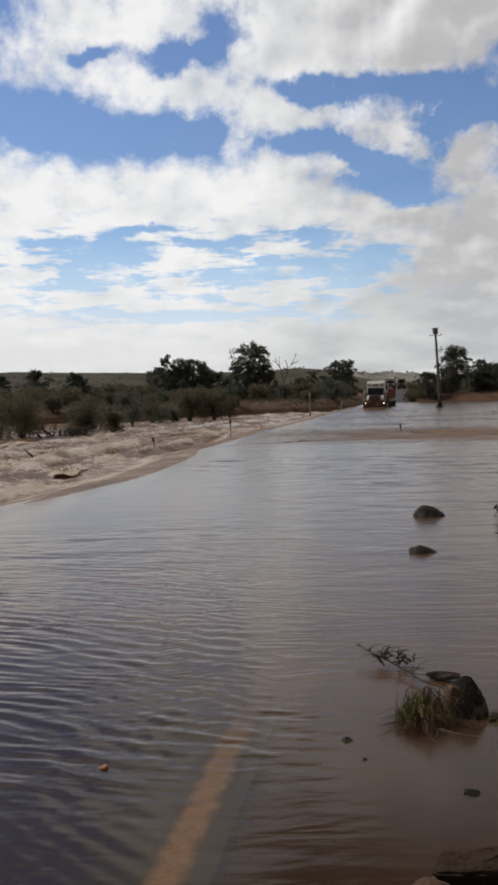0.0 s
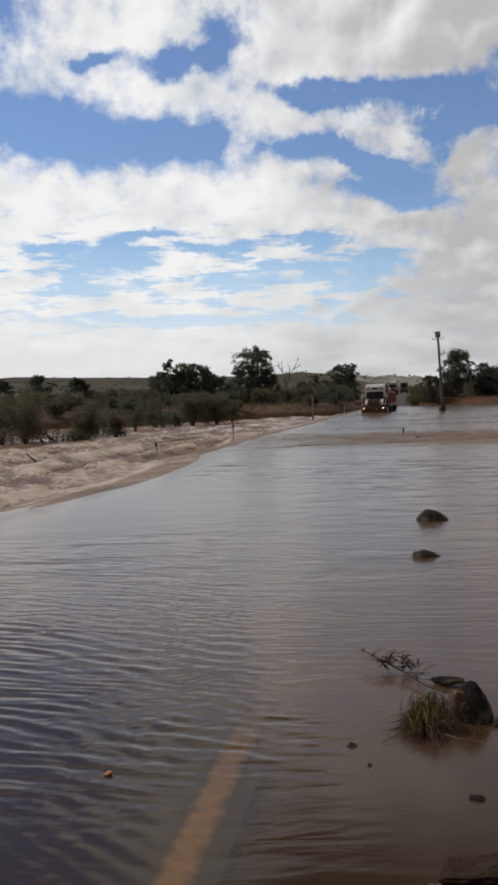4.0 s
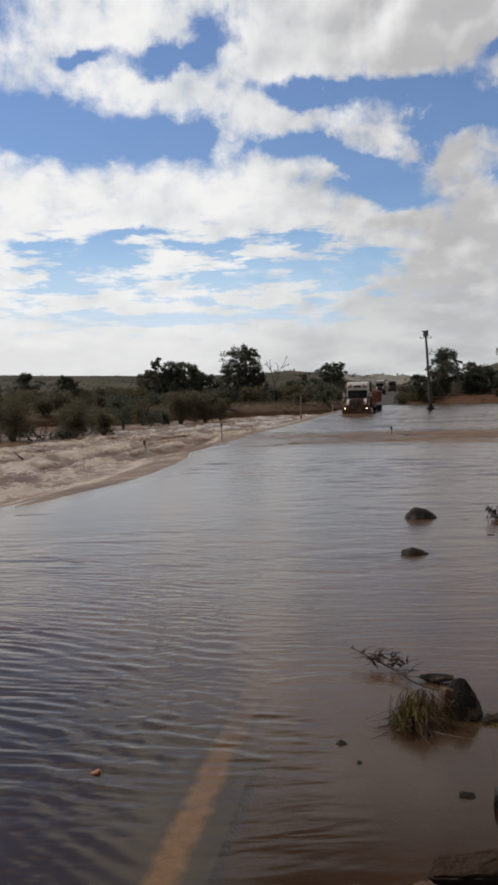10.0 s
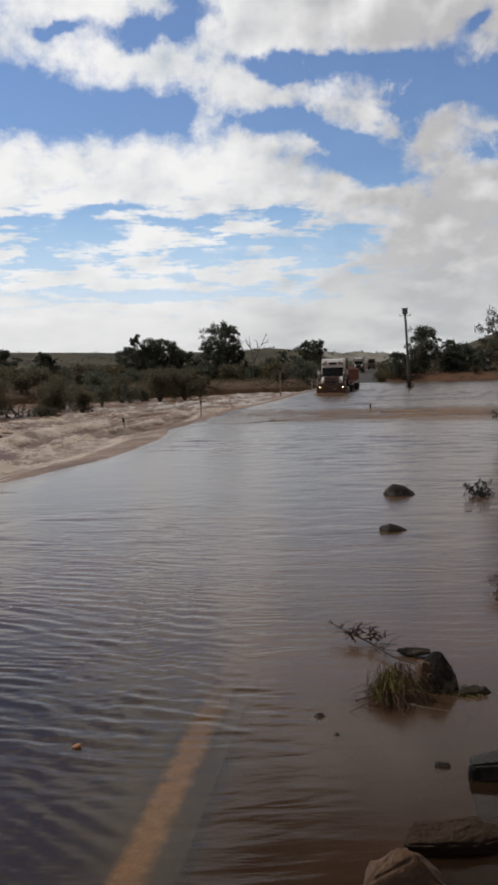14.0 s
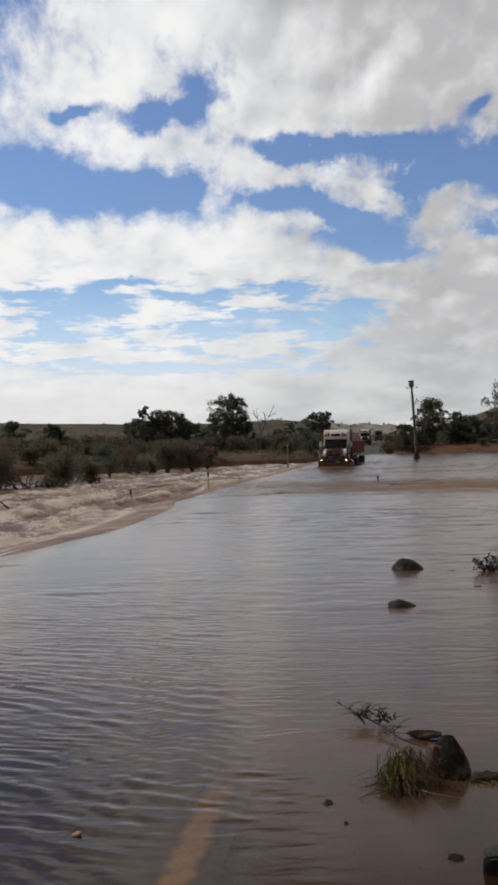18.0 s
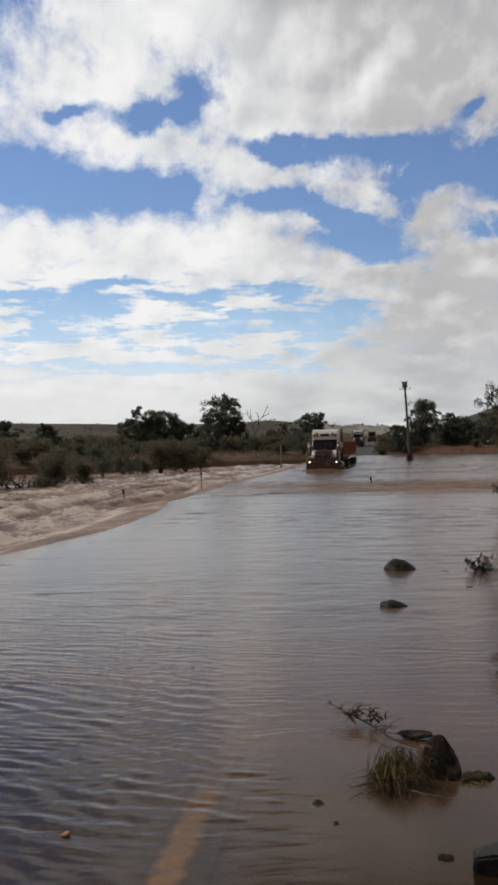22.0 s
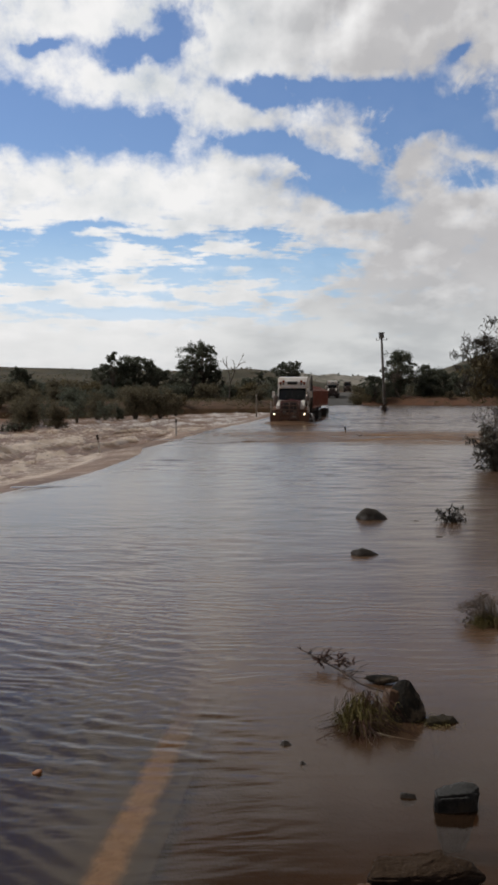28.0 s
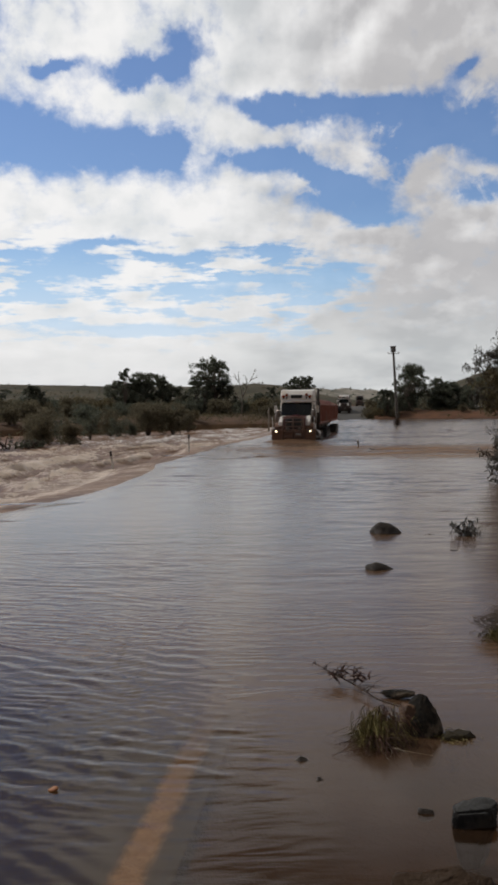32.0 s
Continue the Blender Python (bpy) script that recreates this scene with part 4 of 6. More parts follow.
shrub(-9.8, 84.0, 3.4, 3.2, 119, "leafy olive shrub in the shallows", z=-0.75, count=3800, size=0.075, stems=11)
shrub(-13.6, 68.0, 3.4, 3.0, 121, "leafy olive shrub in the shallows", z=-0.8, count=3600, size=0.07, stems=11)
dead_tree(4.5, 133, 7.0, 33)
tree(14.9, 152, 6.5, 5.4, 41, "round dark tree behind the road", count=5600, split=2, low=0.08, clumps=30)
tree(16.8, 153, 7.0, 2.6, 42, "slim dark tree behind the road", count=1700, clumps=14, low=0.5)
tree(10.6, 152, 4.8, 2.8, 44, "small dark tree with a flat tuft on top", count=1800, clumps=14)
tree(8.2, 150, 3.6, 3.8, 45, "small dark tree on the far flat", count=2600, split=2, low=0.08)
tree(12.4, 149, 3.8, 4.0, 47, "small dark tree on the far flat", count=2800, split=2, low=0.08)
tree(17.8, 166, 5.0, 4.2, 46, "dark tree beside the road's rise", count=3200, split=2, low=0.08)
tree(-29.8, 120, 5.0, 4.0, 51, "dark upright tree below the ridge", count=3400, split=2, low=0.1)
tree(-23.4, 115, 4.4, 4.0, 55, "round dark tree in the scrub", count=3600, split=3, low=0.06)
tree(-35.5, 122, 4.4, 4.2, 57, "dark tree at the edge of the scrub", count=3000, split=2, low=0.1)
tree(35.0, 151, 8.3, 6.6, 61, "tall open gum tree with light between its limbs", count=7200, bark="pale_bark", split=2, low=0.3, clumps=40, flat=0.8)
tree(39.4, 153, 5.8, 5.0, 63, "gum tree leaning from its taller neighbour", count=3800, bark="pale_bark", lean=0.12, low=0.12, clumps=30)
tree(30.0, 149, 4.6, 4.4, 67, "dense dark bush behind the pole", count=4200, split=3, low=0.05)
tree(34.0, 152, 4.4, 6.4, 68, "dense dark bush under the gum trees", count=4200, split=3, low=0.05)
for k, (x, y, h, w) in enumerate([(43.5, 157, 5.2, 6.2), (49.5, 160, 6.0, 7.0), (56.0, 158, 6.4, 7.4), (63.0, 162, 6.6, 8.0), (71.0, 165, 6.6, 8.0), (40.5, 151, 3.6, 5.0), (46.0, 152, 3.8, 6.0), (52.5, 153, 4.0, 6.0)]):
    tree(x, y, h, w, 71 + 2 * k, "wide dark tree on the red bank under the hill", count=6000, split=3, low=0.05, clumps=30, size=0.15)

# shrubs that stand in the rapids' edge
shrub(-11.9, 61.0, 3.7, 3.0, 101, "olive shrub standing in the rapids", z=-0.85, count=6200, size=0.065, stems=13)
shrub(-10.3, 63.5, 3.1, 2.1, 102, "olive shrub standing in the rapids", z=-0.85, count=3600, size=0.065, stems=10)
shrub(-15.2, 57.0, 4.9, 3.8, 103, "tall olive shrub standing in the rapids", z=-0.85, count=8200, size=0.065, stems=13)
shrub(-18.6, 59.0, 4.9, 4.2, 104, "tall olive shrub standing in the rapids", z=-0.85, count=7600, size=0.07, stems=13)
shrub(-22.8, 63.0, 4.8, 4.4, 105, "tall olive shrub standing in the rapids", z=-0.85, count=7000, size=0.07, stems=12)
shrub(-6.4, 87.0, 4.9, 4.2, 107, "leafy green shrub at the water's edge", z=-0.75, count=8000, size=0.085, stems=15)
shrub(-4.0, 88.5, 4.3, 3.4, 108, "leafy green shrub at the water's edge", z=-0.75, count=5600, size=0.085, stems=12)
shrub(-2.6, 94.0, 3.4, 2.2, 109, "leafy green shrub at the water's edge", z=-0.7, count=2600, size=0.085, stems=10)
shrub(-10.9, 78.0, 3.3, 2.7, 111, "small dark shrub in the shallows", leaf="leaf", z=-0.75, count=2000, size=0.07)
shrub(-8.8, 82.0, 3.2, 2.6, 113, "small dark shrub in the shallows", leaf="leaf", z=-0.75, count=1800, size=0.07)
shrub(-13.2, 75.0, 3.1, 2.5, 115, "small dark shrub in the shallows", leaf="leaf", z=-0.8, count=1700, size=0.07)
shrub(-7.8, 85.0, 1.8, 1.4, 117, "small dark shrub in the shallows", leaf="leaf", z=-0.75, count=1200, size=0.07)


def bare_bush(x, y, z, wide, height, seed):
    """A flood-stripped bush, mostly bent bare stems."""
    rng = random.Random(seed)
    ob = thing("flattened_bush", "flood-flattened bush of bare bent stems in the rapids", "shrub", pose(x, y, z))
    bm, ends = bmesh.new(), []
    for k in range(16):
        x0, x1 = rng.uniform(-0.4, 0.4) * wide, rng.uniform(-0.55, 0.55) * wide
        h = height * rng.uniform(0.4, 1.0)
        d = rng.uniform(-0.4, 0.4)
        tube([(x0, d, 0), ((x0 * 0.6 + x1 * 0.4), d, h * 0.8), (x1, d + 0.2, h), (x1 * 1.1 - 0.15, d + 0.25, h * rng.uniform(0.3, 0.9))], [0.035, 0.028, 0.018, 0.008], 5, bm, closed=False)
        ends += [(x1, d, h * 0.8), (x1 * 1.05 - 0.1, d + 0.2, h * 0.5)]
    part("stem", bm, M["twig"], ob)
    part("foliage", leaf_mesh("foliage", ends, [0.22] * len(ends), 420, 0.07, M["leaf"], seed), None, ob)


bare_bush(-14.1, 58.0, -0.75, 2.6, 1.35, 5)
bare_bush(-16.6, 55.0, -0.75, 1.8, 1.2, 6)
bare_bush(-12.0, 58.8, -0.75, 1.6, 0.9, 7)


def scrub_field():
    """Shrubs over the far flats, copied from six grown ones."""
    rng = random.Random(77)
    kinds = []
    for k in range(6):
        leaf = ("leaf", "leaf_olive", "leaf", "leaf_olive", "leaf_dry", "leaf")[k]
        word = ("dark green shrub", "olive shrub", "dark green shrub", "olive shrub", "dry yellowish shrub", "dark green shrub")[k]
        kinds.append(shrub(-40 - 3 * k, 118 + k, 2.4, 3.2, 200 + k, word + " on the far flat", leaf=leaf, count=1700, size=0.11, stems=10))
    spots = []
    for k in range(230):
        x = rng.uniform(-66, 12)
        y = float(shore_y(x)) + 2.5 + 75 * rng.random() ** 1.3
        spots.append((x, y, rng.uniform(0.7, 1.5)))
    for k in range(60):
        x = rng.uniform(27, 92)
        spots.append((x, 157 + rng.uniform(-3, 50), rng.uniform(0.9, 1.7)))
    for k in range(26):
        y = rng.uniform(150, 300)
        side = rng.choice((-1, 1))
        spots.append((float(road_x(y)) + side * rng.uniform(6, 13), y, rng.uniform(0.5, 0.95)))
    for k in range(34):
        x = rng.uniform(6, 19)
        y = rng.uniform(132, 185)
        if x < float(road_x(y)) - 6 and not (2 < x < 12 and y < 128):
            spots.append((x, y, rng.uniform(0.9, 1.5)))
    for x, y, s in spots:
        if abs(x - float(road_x(y))) < 5 or (x > -5 and y < 128 and rng.random() < 0.85):
            continue
        src = kinds[rng.randrange(6)]
        m = pose(x, y, float(ground_z(x, y)) - 0.08, 0, 0, rng.uniform(0, 360)) @ Matrix.Diagonal((s * 1.1, s * 1.1, s, 1))
        copy_thing(src, m)


scrub_field()
for k, (x, y, s) in enumerate([(28.4, 147.5, 1.1), (27.2, 151, 1.2), (28.6, 156, 1.3), (30.8, 146.3, 0.8), (26.4, 146.2, 0.75), (41.5, 142.5, 0.8)]):
    shrub(x, y, 1.9 * s, 2.4 * s, 300 + k, "yellow-green bush beside the road's rise", leaf="leaf_dry" if k % 2 == 0 else "leaf_olive", count=1000, size=0.12)


def bank_litter(name, label, x0, x1, back, count, size, leaf, seed):
    """Low dry growth all over a stretch of bank."""
    rng = np.random.default_rng(seed)
    x = rng.uniform(x0, x1, count)
    y = shore_y(x) + 1.0 + back * rng.random(count) ** 1.4
    keep = np.abs(x - road_x(y)) > 5.0
    x, y = x[keep], y[keep]
    keep = many_noise(x / 4.0, y / 4.0, seed, 3) > -0.1
    x, y = x[keep], y[keep]
    centres = np.stack([x, y, ground_z(x, y) + 0.12], 1)
    ob = new(name, leaf_mesh(name, centres, np.full(len(x), 0.28), len(x) * 7, size, M[leaf], seed, slim=0.35))
    tagged(ob, label, "low scrub", kind="stuff")


bank_litter("low_scrub", "low dry growth on the far flat", -70, 14, 60, 5200, 0.13, "leaf_dry", 61)
bank_litter("low_scrub", "low olive growth on the far flat", -70, 14, 60, 5200, 0.13, "leaf_olive", 62)
bank_litter("low_scrub", "low dry growth on the red bank", 27, 95, 40, 2600, 0.14, "leaf_dry", 63)


def hill_scrub(label, x0, x1, y0, y1, count, wide, size, leaf, seed):
    """Bushes scattered over far slopes, too far to tell apart one by one."""
    rng = np.random.default_rng(seed)
    x, y = rng.uniform(x0, x1, count), rng.uniform(y0, y1, count)
    keep = (many_noise(x / 55, y / 75, seed, 3) > -0.25) & (np.abs(x - road_x(y)) > 9)
    x, y = x[keep], y[keep]
    centres = np.stack([x, y, ground_z(x, y) + 0.35 * wide], 1)
    ob = new("hill_scrub", leaf_mesh("hill_scrub", centres, wide * rng.uniform(0.5, 1.2, len(x)), len(x) * 26, size, M[leaf], seed, slim=0.45))
    tagged(ob, label, "scrub", kind="stuff")


hill_scrub("dark bushes scattered over the low ridge", -260, 30, 215, 640, 620, 1.5, 0.32, "leaf", 91)
hill_scrub("olive bushes scattered over the low ridge", -260, 30, 200, 640, 620, 1.4, 0.32, "leaf_olive", 92)
hill_scrub("bushes on the rounded hill", 150, 420, 430, 800, 170, 1.9, 0.5, "leaf", 93)
hill_scrub("far bushes on the pale hills", -60, 480, 1150, 1650, 260, 3.0, 1.0, "leaf", 94)


# ---- near bank on the upstream side ----
def gum_branch():
    """The small gum whose wet leaves hang in over the water."""
    rng = random.Random(9)
    ob = thing("gum_tree", "small gum tree with long wet leaves hanging over the flood", "tree", pose(9.75, 24.2, -0.65))
    bm = bmesh.new()
    tube([(0, 0, 0), (0.1, 0.1, 1.2), (-0.1, 0, 2.4), (0.2, 0.1, 3.6), (0.1, 0, 5.0)], [0.11, 0.10, 0.085, 0.06, 0.03], 8, bm)
    limbs = [((0.0, 0, 2.0), (-1.0, 0.1, 2.9), (-1.75, 0.0, 3.1), (-2.3, -0.1, 2.9)), ((-0.1, 0, 2.6), (-0.9, -0.1, 3.6), (-1.5, 0.1, 4.0), (-1.9, 0.1, 3.8)),
             ((0.1, 0, 3.0), (-0.5, 0.3, 3.9), (-0.9, 0.4, 4.6), (-1.2, 0.4, 4.7)), ((0.1, 0, 2.4), (1.0, 0.3, 3.3), (1.7, 0.2, 3.9), (2.3, 0.2, 4.0)),
             ((0.0, 0, 1.6), (-0.8, -0.2, 2.2), (-1.3, -0.3, 2.1), (-1.62, -0.3, 1.5)), ((0.2, 0.1, 3.4), (0.6, -0.4, 4.4), (0.9, -0.6, 5.0), (1.0, -0.7, 5.3))]
    centres, spread = [], []
    for limb in limbs:
        tube(limb, [0.05, 0.035, 0.022, 0.008], 6, bm)
        for a, b in zip(limb[1:], limb[2:]):
            for f in (0.1, 0.4, 0.7, 1.0):
                c = Vector(a).lerp(Vector(b), f)
                for n in range(2):
                    centres.append((c.x + rng.uniform(-0.25, 0.2), c.y + rng.uniform(-0.3, 0.3), c.z + rng.uniform(-0.35, 0.2)))
                    spread.append(rng.uniform(0.14, 0.3))
    for k in range(60):
        centres.append((rng.uniform(-1.9, 2.2), rng.uniform(-0.6, 0.6), rng.uniform(1.9, 3.3)))
        spread.append(0.30)
    for k in range(7):
        centres.append((-1.75 + 0.02 * k, -0.3, 1.75 - 0.12 * k))
        spread.append(0.16 - 0.012 * k)
    mass, girth = [], []
    for k in range(60):
        z = rng.uniform(2.5, 3.7)
        mass.append((rng.uniform(-2.1 + 0.45 * max(0.0, 3.0 - z), 0.6), rng.uniform(-0.5, 0.6), z))
        girth.append(rng.uniform(0.16, 0.32))
    for k in range(26):
        c = (-2.45 + 0.06 * k, rng.uniform(-0.3, 0.3), 3.5 + 0.7 * math.sin(0.12 * k + 0.3) + rng.uniform(-0.4, 0.2))
        centres.append(c)
        spread.append(rng.uniform(0.12, 0.24))
    part("trunk", bm, M["bark"], ob)
    part("inner_foliage", leaf_mesh("inner_foliage", mass, girth, 4200, 0.085, M["leaf_dry"], 23, slim=0.25, droop=0.6), None, ob, "dense olive-brown hanging foliage")
    part("crown", leaf_mesh("crown", centres, spread, 7000, 0.08, M["leaf_grey"], 19, slim=0.16, droop=0.5), None, ob)


gum_branch()


def water_bush(x, y, wide, height, seed, label, leaf, count, size, slim=0.25, lean=-0.4):
    """A bush half drowned, combed over by the current."""
    rng = random.Random(seed)
    ob = thing("drowned_bush", label, "shrub", pose(x, y, -0.12), "drowned bushes")
    bm, centres, spread = bmesh.new(), [], []
    for k in range(22):
        a = rng.uniform(0, 6.28)
        r = rng.uniform(0.1, 0.5) * wide
        h = height * rng.uniform(0.45, 1.0) * (1 - 0.5 * r / wide)
        tip = (r * math.cos(a) + lean * h, 0.7 * r * math.sin(a), h)
        mid = (r * 0.45 * math.cos(a), 0.45 * r * math.sin(a), h * 0.7)
        tube([(0.2 * r * math.cos(a), 0.2 * r * math.sin(a), 0), mid, tip], [0.012 * height + 0.004, 0.008 * height + 0.003, 0.003], 5, bm, closed=False)
        for f in (-0.7, -0.35, 0.0, 0.35, 0.65, 0.9, 1.0):
            c = Vector(mid).lerp(Vector(tip), f) if f >= 0 else Vector((mid[0] * 1.5, mid[1] * 1.5, mid[2] * (1 + f)))
            centres.append(tuple(c))
            spread.append(0.11 * wide)
    part("stem", bm, M["twig"], ob)
    part("foliage", leaf_mesh("foliage", centres, spread, count, size, M[leaf], seed, slim=slim), None, ob)
    return ob


water_bush(8.0, 22.4, 1.9, 1.35, 31, "grey-leaved bush half drowned at the bank", "leaf_grey", 2600, 0.10, slim=0.18, lean=-0.12)
water_bush(10.6, 24.0, 3.0, 1.9, 32, "grey-leaved bush half drowned at the bank", "leaf_grey", 3600, 0.06)
water_bush(3.98, 13.35, 0.60, 0.38, 35, "small dark-leaved sprig standing in the flood", "leaf_wet", 210, 0.050, slim=0.26, lean=0.1)
water_bush(3.50, 13.5, 0.16, 0.16, 36, "thin twig standing in the flood", "leaf_wet", 26, 0.03, slim=0.3, lean=-0.6)


def arched_tuft(x, y, z, reach, height, seed, label, blades, toward, fan, mat, width=0.0024, root=0.035, sink=0.05, name="grass_tuft"):
    """Blades that rise from one root, arch over and trail into the water on the side the current takes them."""
    rng = np.random.default_rng(seed)
    ob = thing(name, label, "grass", pose(x, y, z), "tufts in the shallows")
    start = rng.normal(0, root, (blades, 2))
    a = np.radians(toward) + np.radians(fan) * rng.normal(0, 1, blades)
    far = reach * rng.uniform(0.08, 1.0, blades) ** 0.8
    top = height * rng.uniform(0.2, 1.0, blades)
    way = np.stack([np.cos(a), np.sin(a)], 1)
    side = np.stack([-np.sin(a), np.cos(a)], 1)
    sway = rng.normal(0, 0.4, blades) * far
    steps, verts = 9, []
    for k in range(steps):
        f = k / (steps - 1)
        p = start + way * (far * f)[:, None] + side * (sway * f * f + 0.012 * np.sin(5 * f + 9 * a))[:, None]
        zz = top * np.sin(np.pi * f**0.75) * (1 - 0.25 * f) - sink * f**3
        w = side * width * (1 - 0.8 * f)
        verts += [np.concatenate([p - w, zz[:, None]], 1), np.concatenate([p + w, zz[:, None] + width], 1)]
    V = np.stack(verts, 1).reshape(-1, 3)
    base = np.arange(blades)[:, None] * 2 * steps
    quads = np.concatenate([base + np.array([[2 * k, 2 * k + 1, 2 * k + 3, 2 * k + 2]]) for k in range(steps - 1)], 0)
    part("foliage", quad_mesh("foliage", V, quads, M[mat]), None, ob)
    return ob


arched_tuft(1.04, 5.16, -0.03, 0.17, 0.22, 41, "yellow-olive dome of leafy grass by the dark rock", 420, 190, 110, "blade", 0.0022, root=0.055, sink=-0.05)
arched_tuft(0.98, 5.12, -0.02, 0.15, 0.13, 46, "short olive growth along the foot of the tuft", 260, 210, 70, "blade", 0.0024, root=0.05, sink=0.02)
arched_tuft(1.06, 5.16, -0.02, 0.27, 0.27, 47, "long reddish-brown stalks bent over the tuft", 60, 300, 16, "red_twig", 0.0026, root=0.05, sink=0.02)
arched_tuft(1.02, 5.06, 0.0, 0.26, 0.10, 42, "dead reddish stalks trailing from the tuft", 60, 245, 30, "red_twig", 0.0030, sink=-0.004)
# pale flat stalks that also stand in for the tuft's broken reflection
arched_tuft(1.02, 5.04, 0.004, 0.25, 0.02, 48, "pale stalks flat on the water, also drawing the tuft's reflection", 24, 258, 24, "dry_blade", 0.0024, sink=-0.004)
arched_tuft(2.60, 7.40, -0.03, 0.30, 0.32, 43, "tan grass tuft lying over in the flood", 190, 160, 34, "dry_blade", 0.0026, root=0.05, sink=-0.16)
arched_tuft(2.54, 7.36, -0.03, 0.20, 0.13, 44, "dark matted base of the tan tuft", 300, 190, 80, "blade", 0.0036, root=0.08)
arched_tuft(1.47, 5.14, -0.03, 0.15, 0.05, 45, "matted olive grass beside the dark rock", 420, 0, 90, "blade", 0.003, root=0.05)


def debris_branch():
    """The washed-down branch that lies against the dark rock."""
    rng = random.Random(51)
    ob = thing("fallen_branch", "thin wet branch with reddish twigs caught on a rock", "branch", pose(0, 0, 0))
    bm = bmesh.new()
    tube([(0.775, 6.42, 0.10), (0.9, 6.25, 0.07), (1.02, 6.05, 0.05), (1.13, 5.75, 0.04), (1.22, 5.42, 0.10), (1.36, 5.27, 0.12)], [0.004, 0.006, 0.006, 0.006, 0.008, 0.012], 6, bm)
    for k in range(24):
        f = rng.uniform(0, 1)
        p = Vector((0.775, 6.42, 0.10)).lerp(Vector((1.1, 5.9, 0.04)), f)
        q = p + Vector((rng.uniform(-0.22, 0.22), rng.uniform(-0.15, 0.15), rng.uniform(-0.05, 0.07)))
        tube([p, p.lerp(q, 0.5) + Vector((0, 0, 0.02)), q], [0.003, 0.0025, 0.0015], 5, bm)
    part("stem", bm, M["twig"], ob)
    bm = bmesh.new()
    for k in range(44):
        c = Vector((1.05 + rng.uniform(-0.14, 0.1), 6.2 + rng.uniform(-0.1, 0.1), 0.03 + rng.uniform(0, 0.05)))
        d = Vector((rng.uniform(-0.1, 0.1), rng.uniform(-0.1, 0.1), rng.uniform(-0.02, 0.06)))
        tube([c, c + d * 0.5 + Vector((0, 0, 0.02)), c + d], [0.005, 0.004, 0.002], 4, bm)
    part("dead_foliage", bm, M["red_twig"], ob)


debris_branch()


def rock(x, y, z, sx, sy, sz, seed, mat, label, rough=0.05, turn=0.0, round_=0.25, points=16, foot=0.0):
    """A broken stone: the hull of scattered points, its edges worn, its faces roughened, its foot drawn in down to the bed."""
    rng = random.Random(seed)
    bm = bmesh.new()
    for k in range(points):
        p = Vector((rng.uniform(-1, 1), rng.uniform(-1, 1), rng.uniform(-1, 1)))
        p = p.lerp(p.normalized() * 1.1, round_)
        bm.verts.new((p.x, p.y, p.z))
    hull = bmesh.ops.convex_hull(bm, input=list(bm.verts))
    bmesh.ops.delete(bm, geom=[g for g in hull["geom_interior"] if isinstance(g, bmesh.types.BMVert)], context="VERTS")
    bmesh.ops.dissolve_limit(bm, angle_limit=0.3, verts=list(bm.verts), edges=list(bm.edges))
    bmesh.ops.bevel(bm, geom=list(bm.edges), offset=0.13, segments=2, affect="EDGES", profile=0.5, clamp_overlap=True)
    bmesh.ops.triangulate(bm, faces=list(bm.faces))
    for k in range(2):
        bmesh.ops.subdivide_edges(bm, edges=[e for e in bm.edges if e.calc_length() > 0.12], cuts=1, use_grid_fill=True)
        bmesh.ops.triangulate(bm, faces=list(bm.faces))
    lo = [min(v.co[k] for v in bm.verts) for k in range(3)]
    hi = [max(v.co[k] for v in bm.verts) for k in range(3)]
    for v in bm.verts:
        p = Vector([2 * (v.co[k] - lo[k]) / (hi[k] - lo[k]) - 1 for k in range(3)])
        p *= 1 + rough * noise.fractal(p * 2.2 + Vector((seed, 0, 0)), 1.0, 2.0, 5)
        sunk = max(0.0, -p.z - 0.35) / 0.65
        v.co = Vector((p.x * sx * (1 - 0.35 * sunk), p.y * sy * (1 - 0.35 * sunk), p.z * sz - foot * sunk))
    for f in bm.faces:
        f.smooth = True
    ob = part("rock", bm, M[mat], None, "", pose(x, y, z, 0, 0, turn))
    tagged(ob, label, "rock", "rocks in the shallows")
    return ob


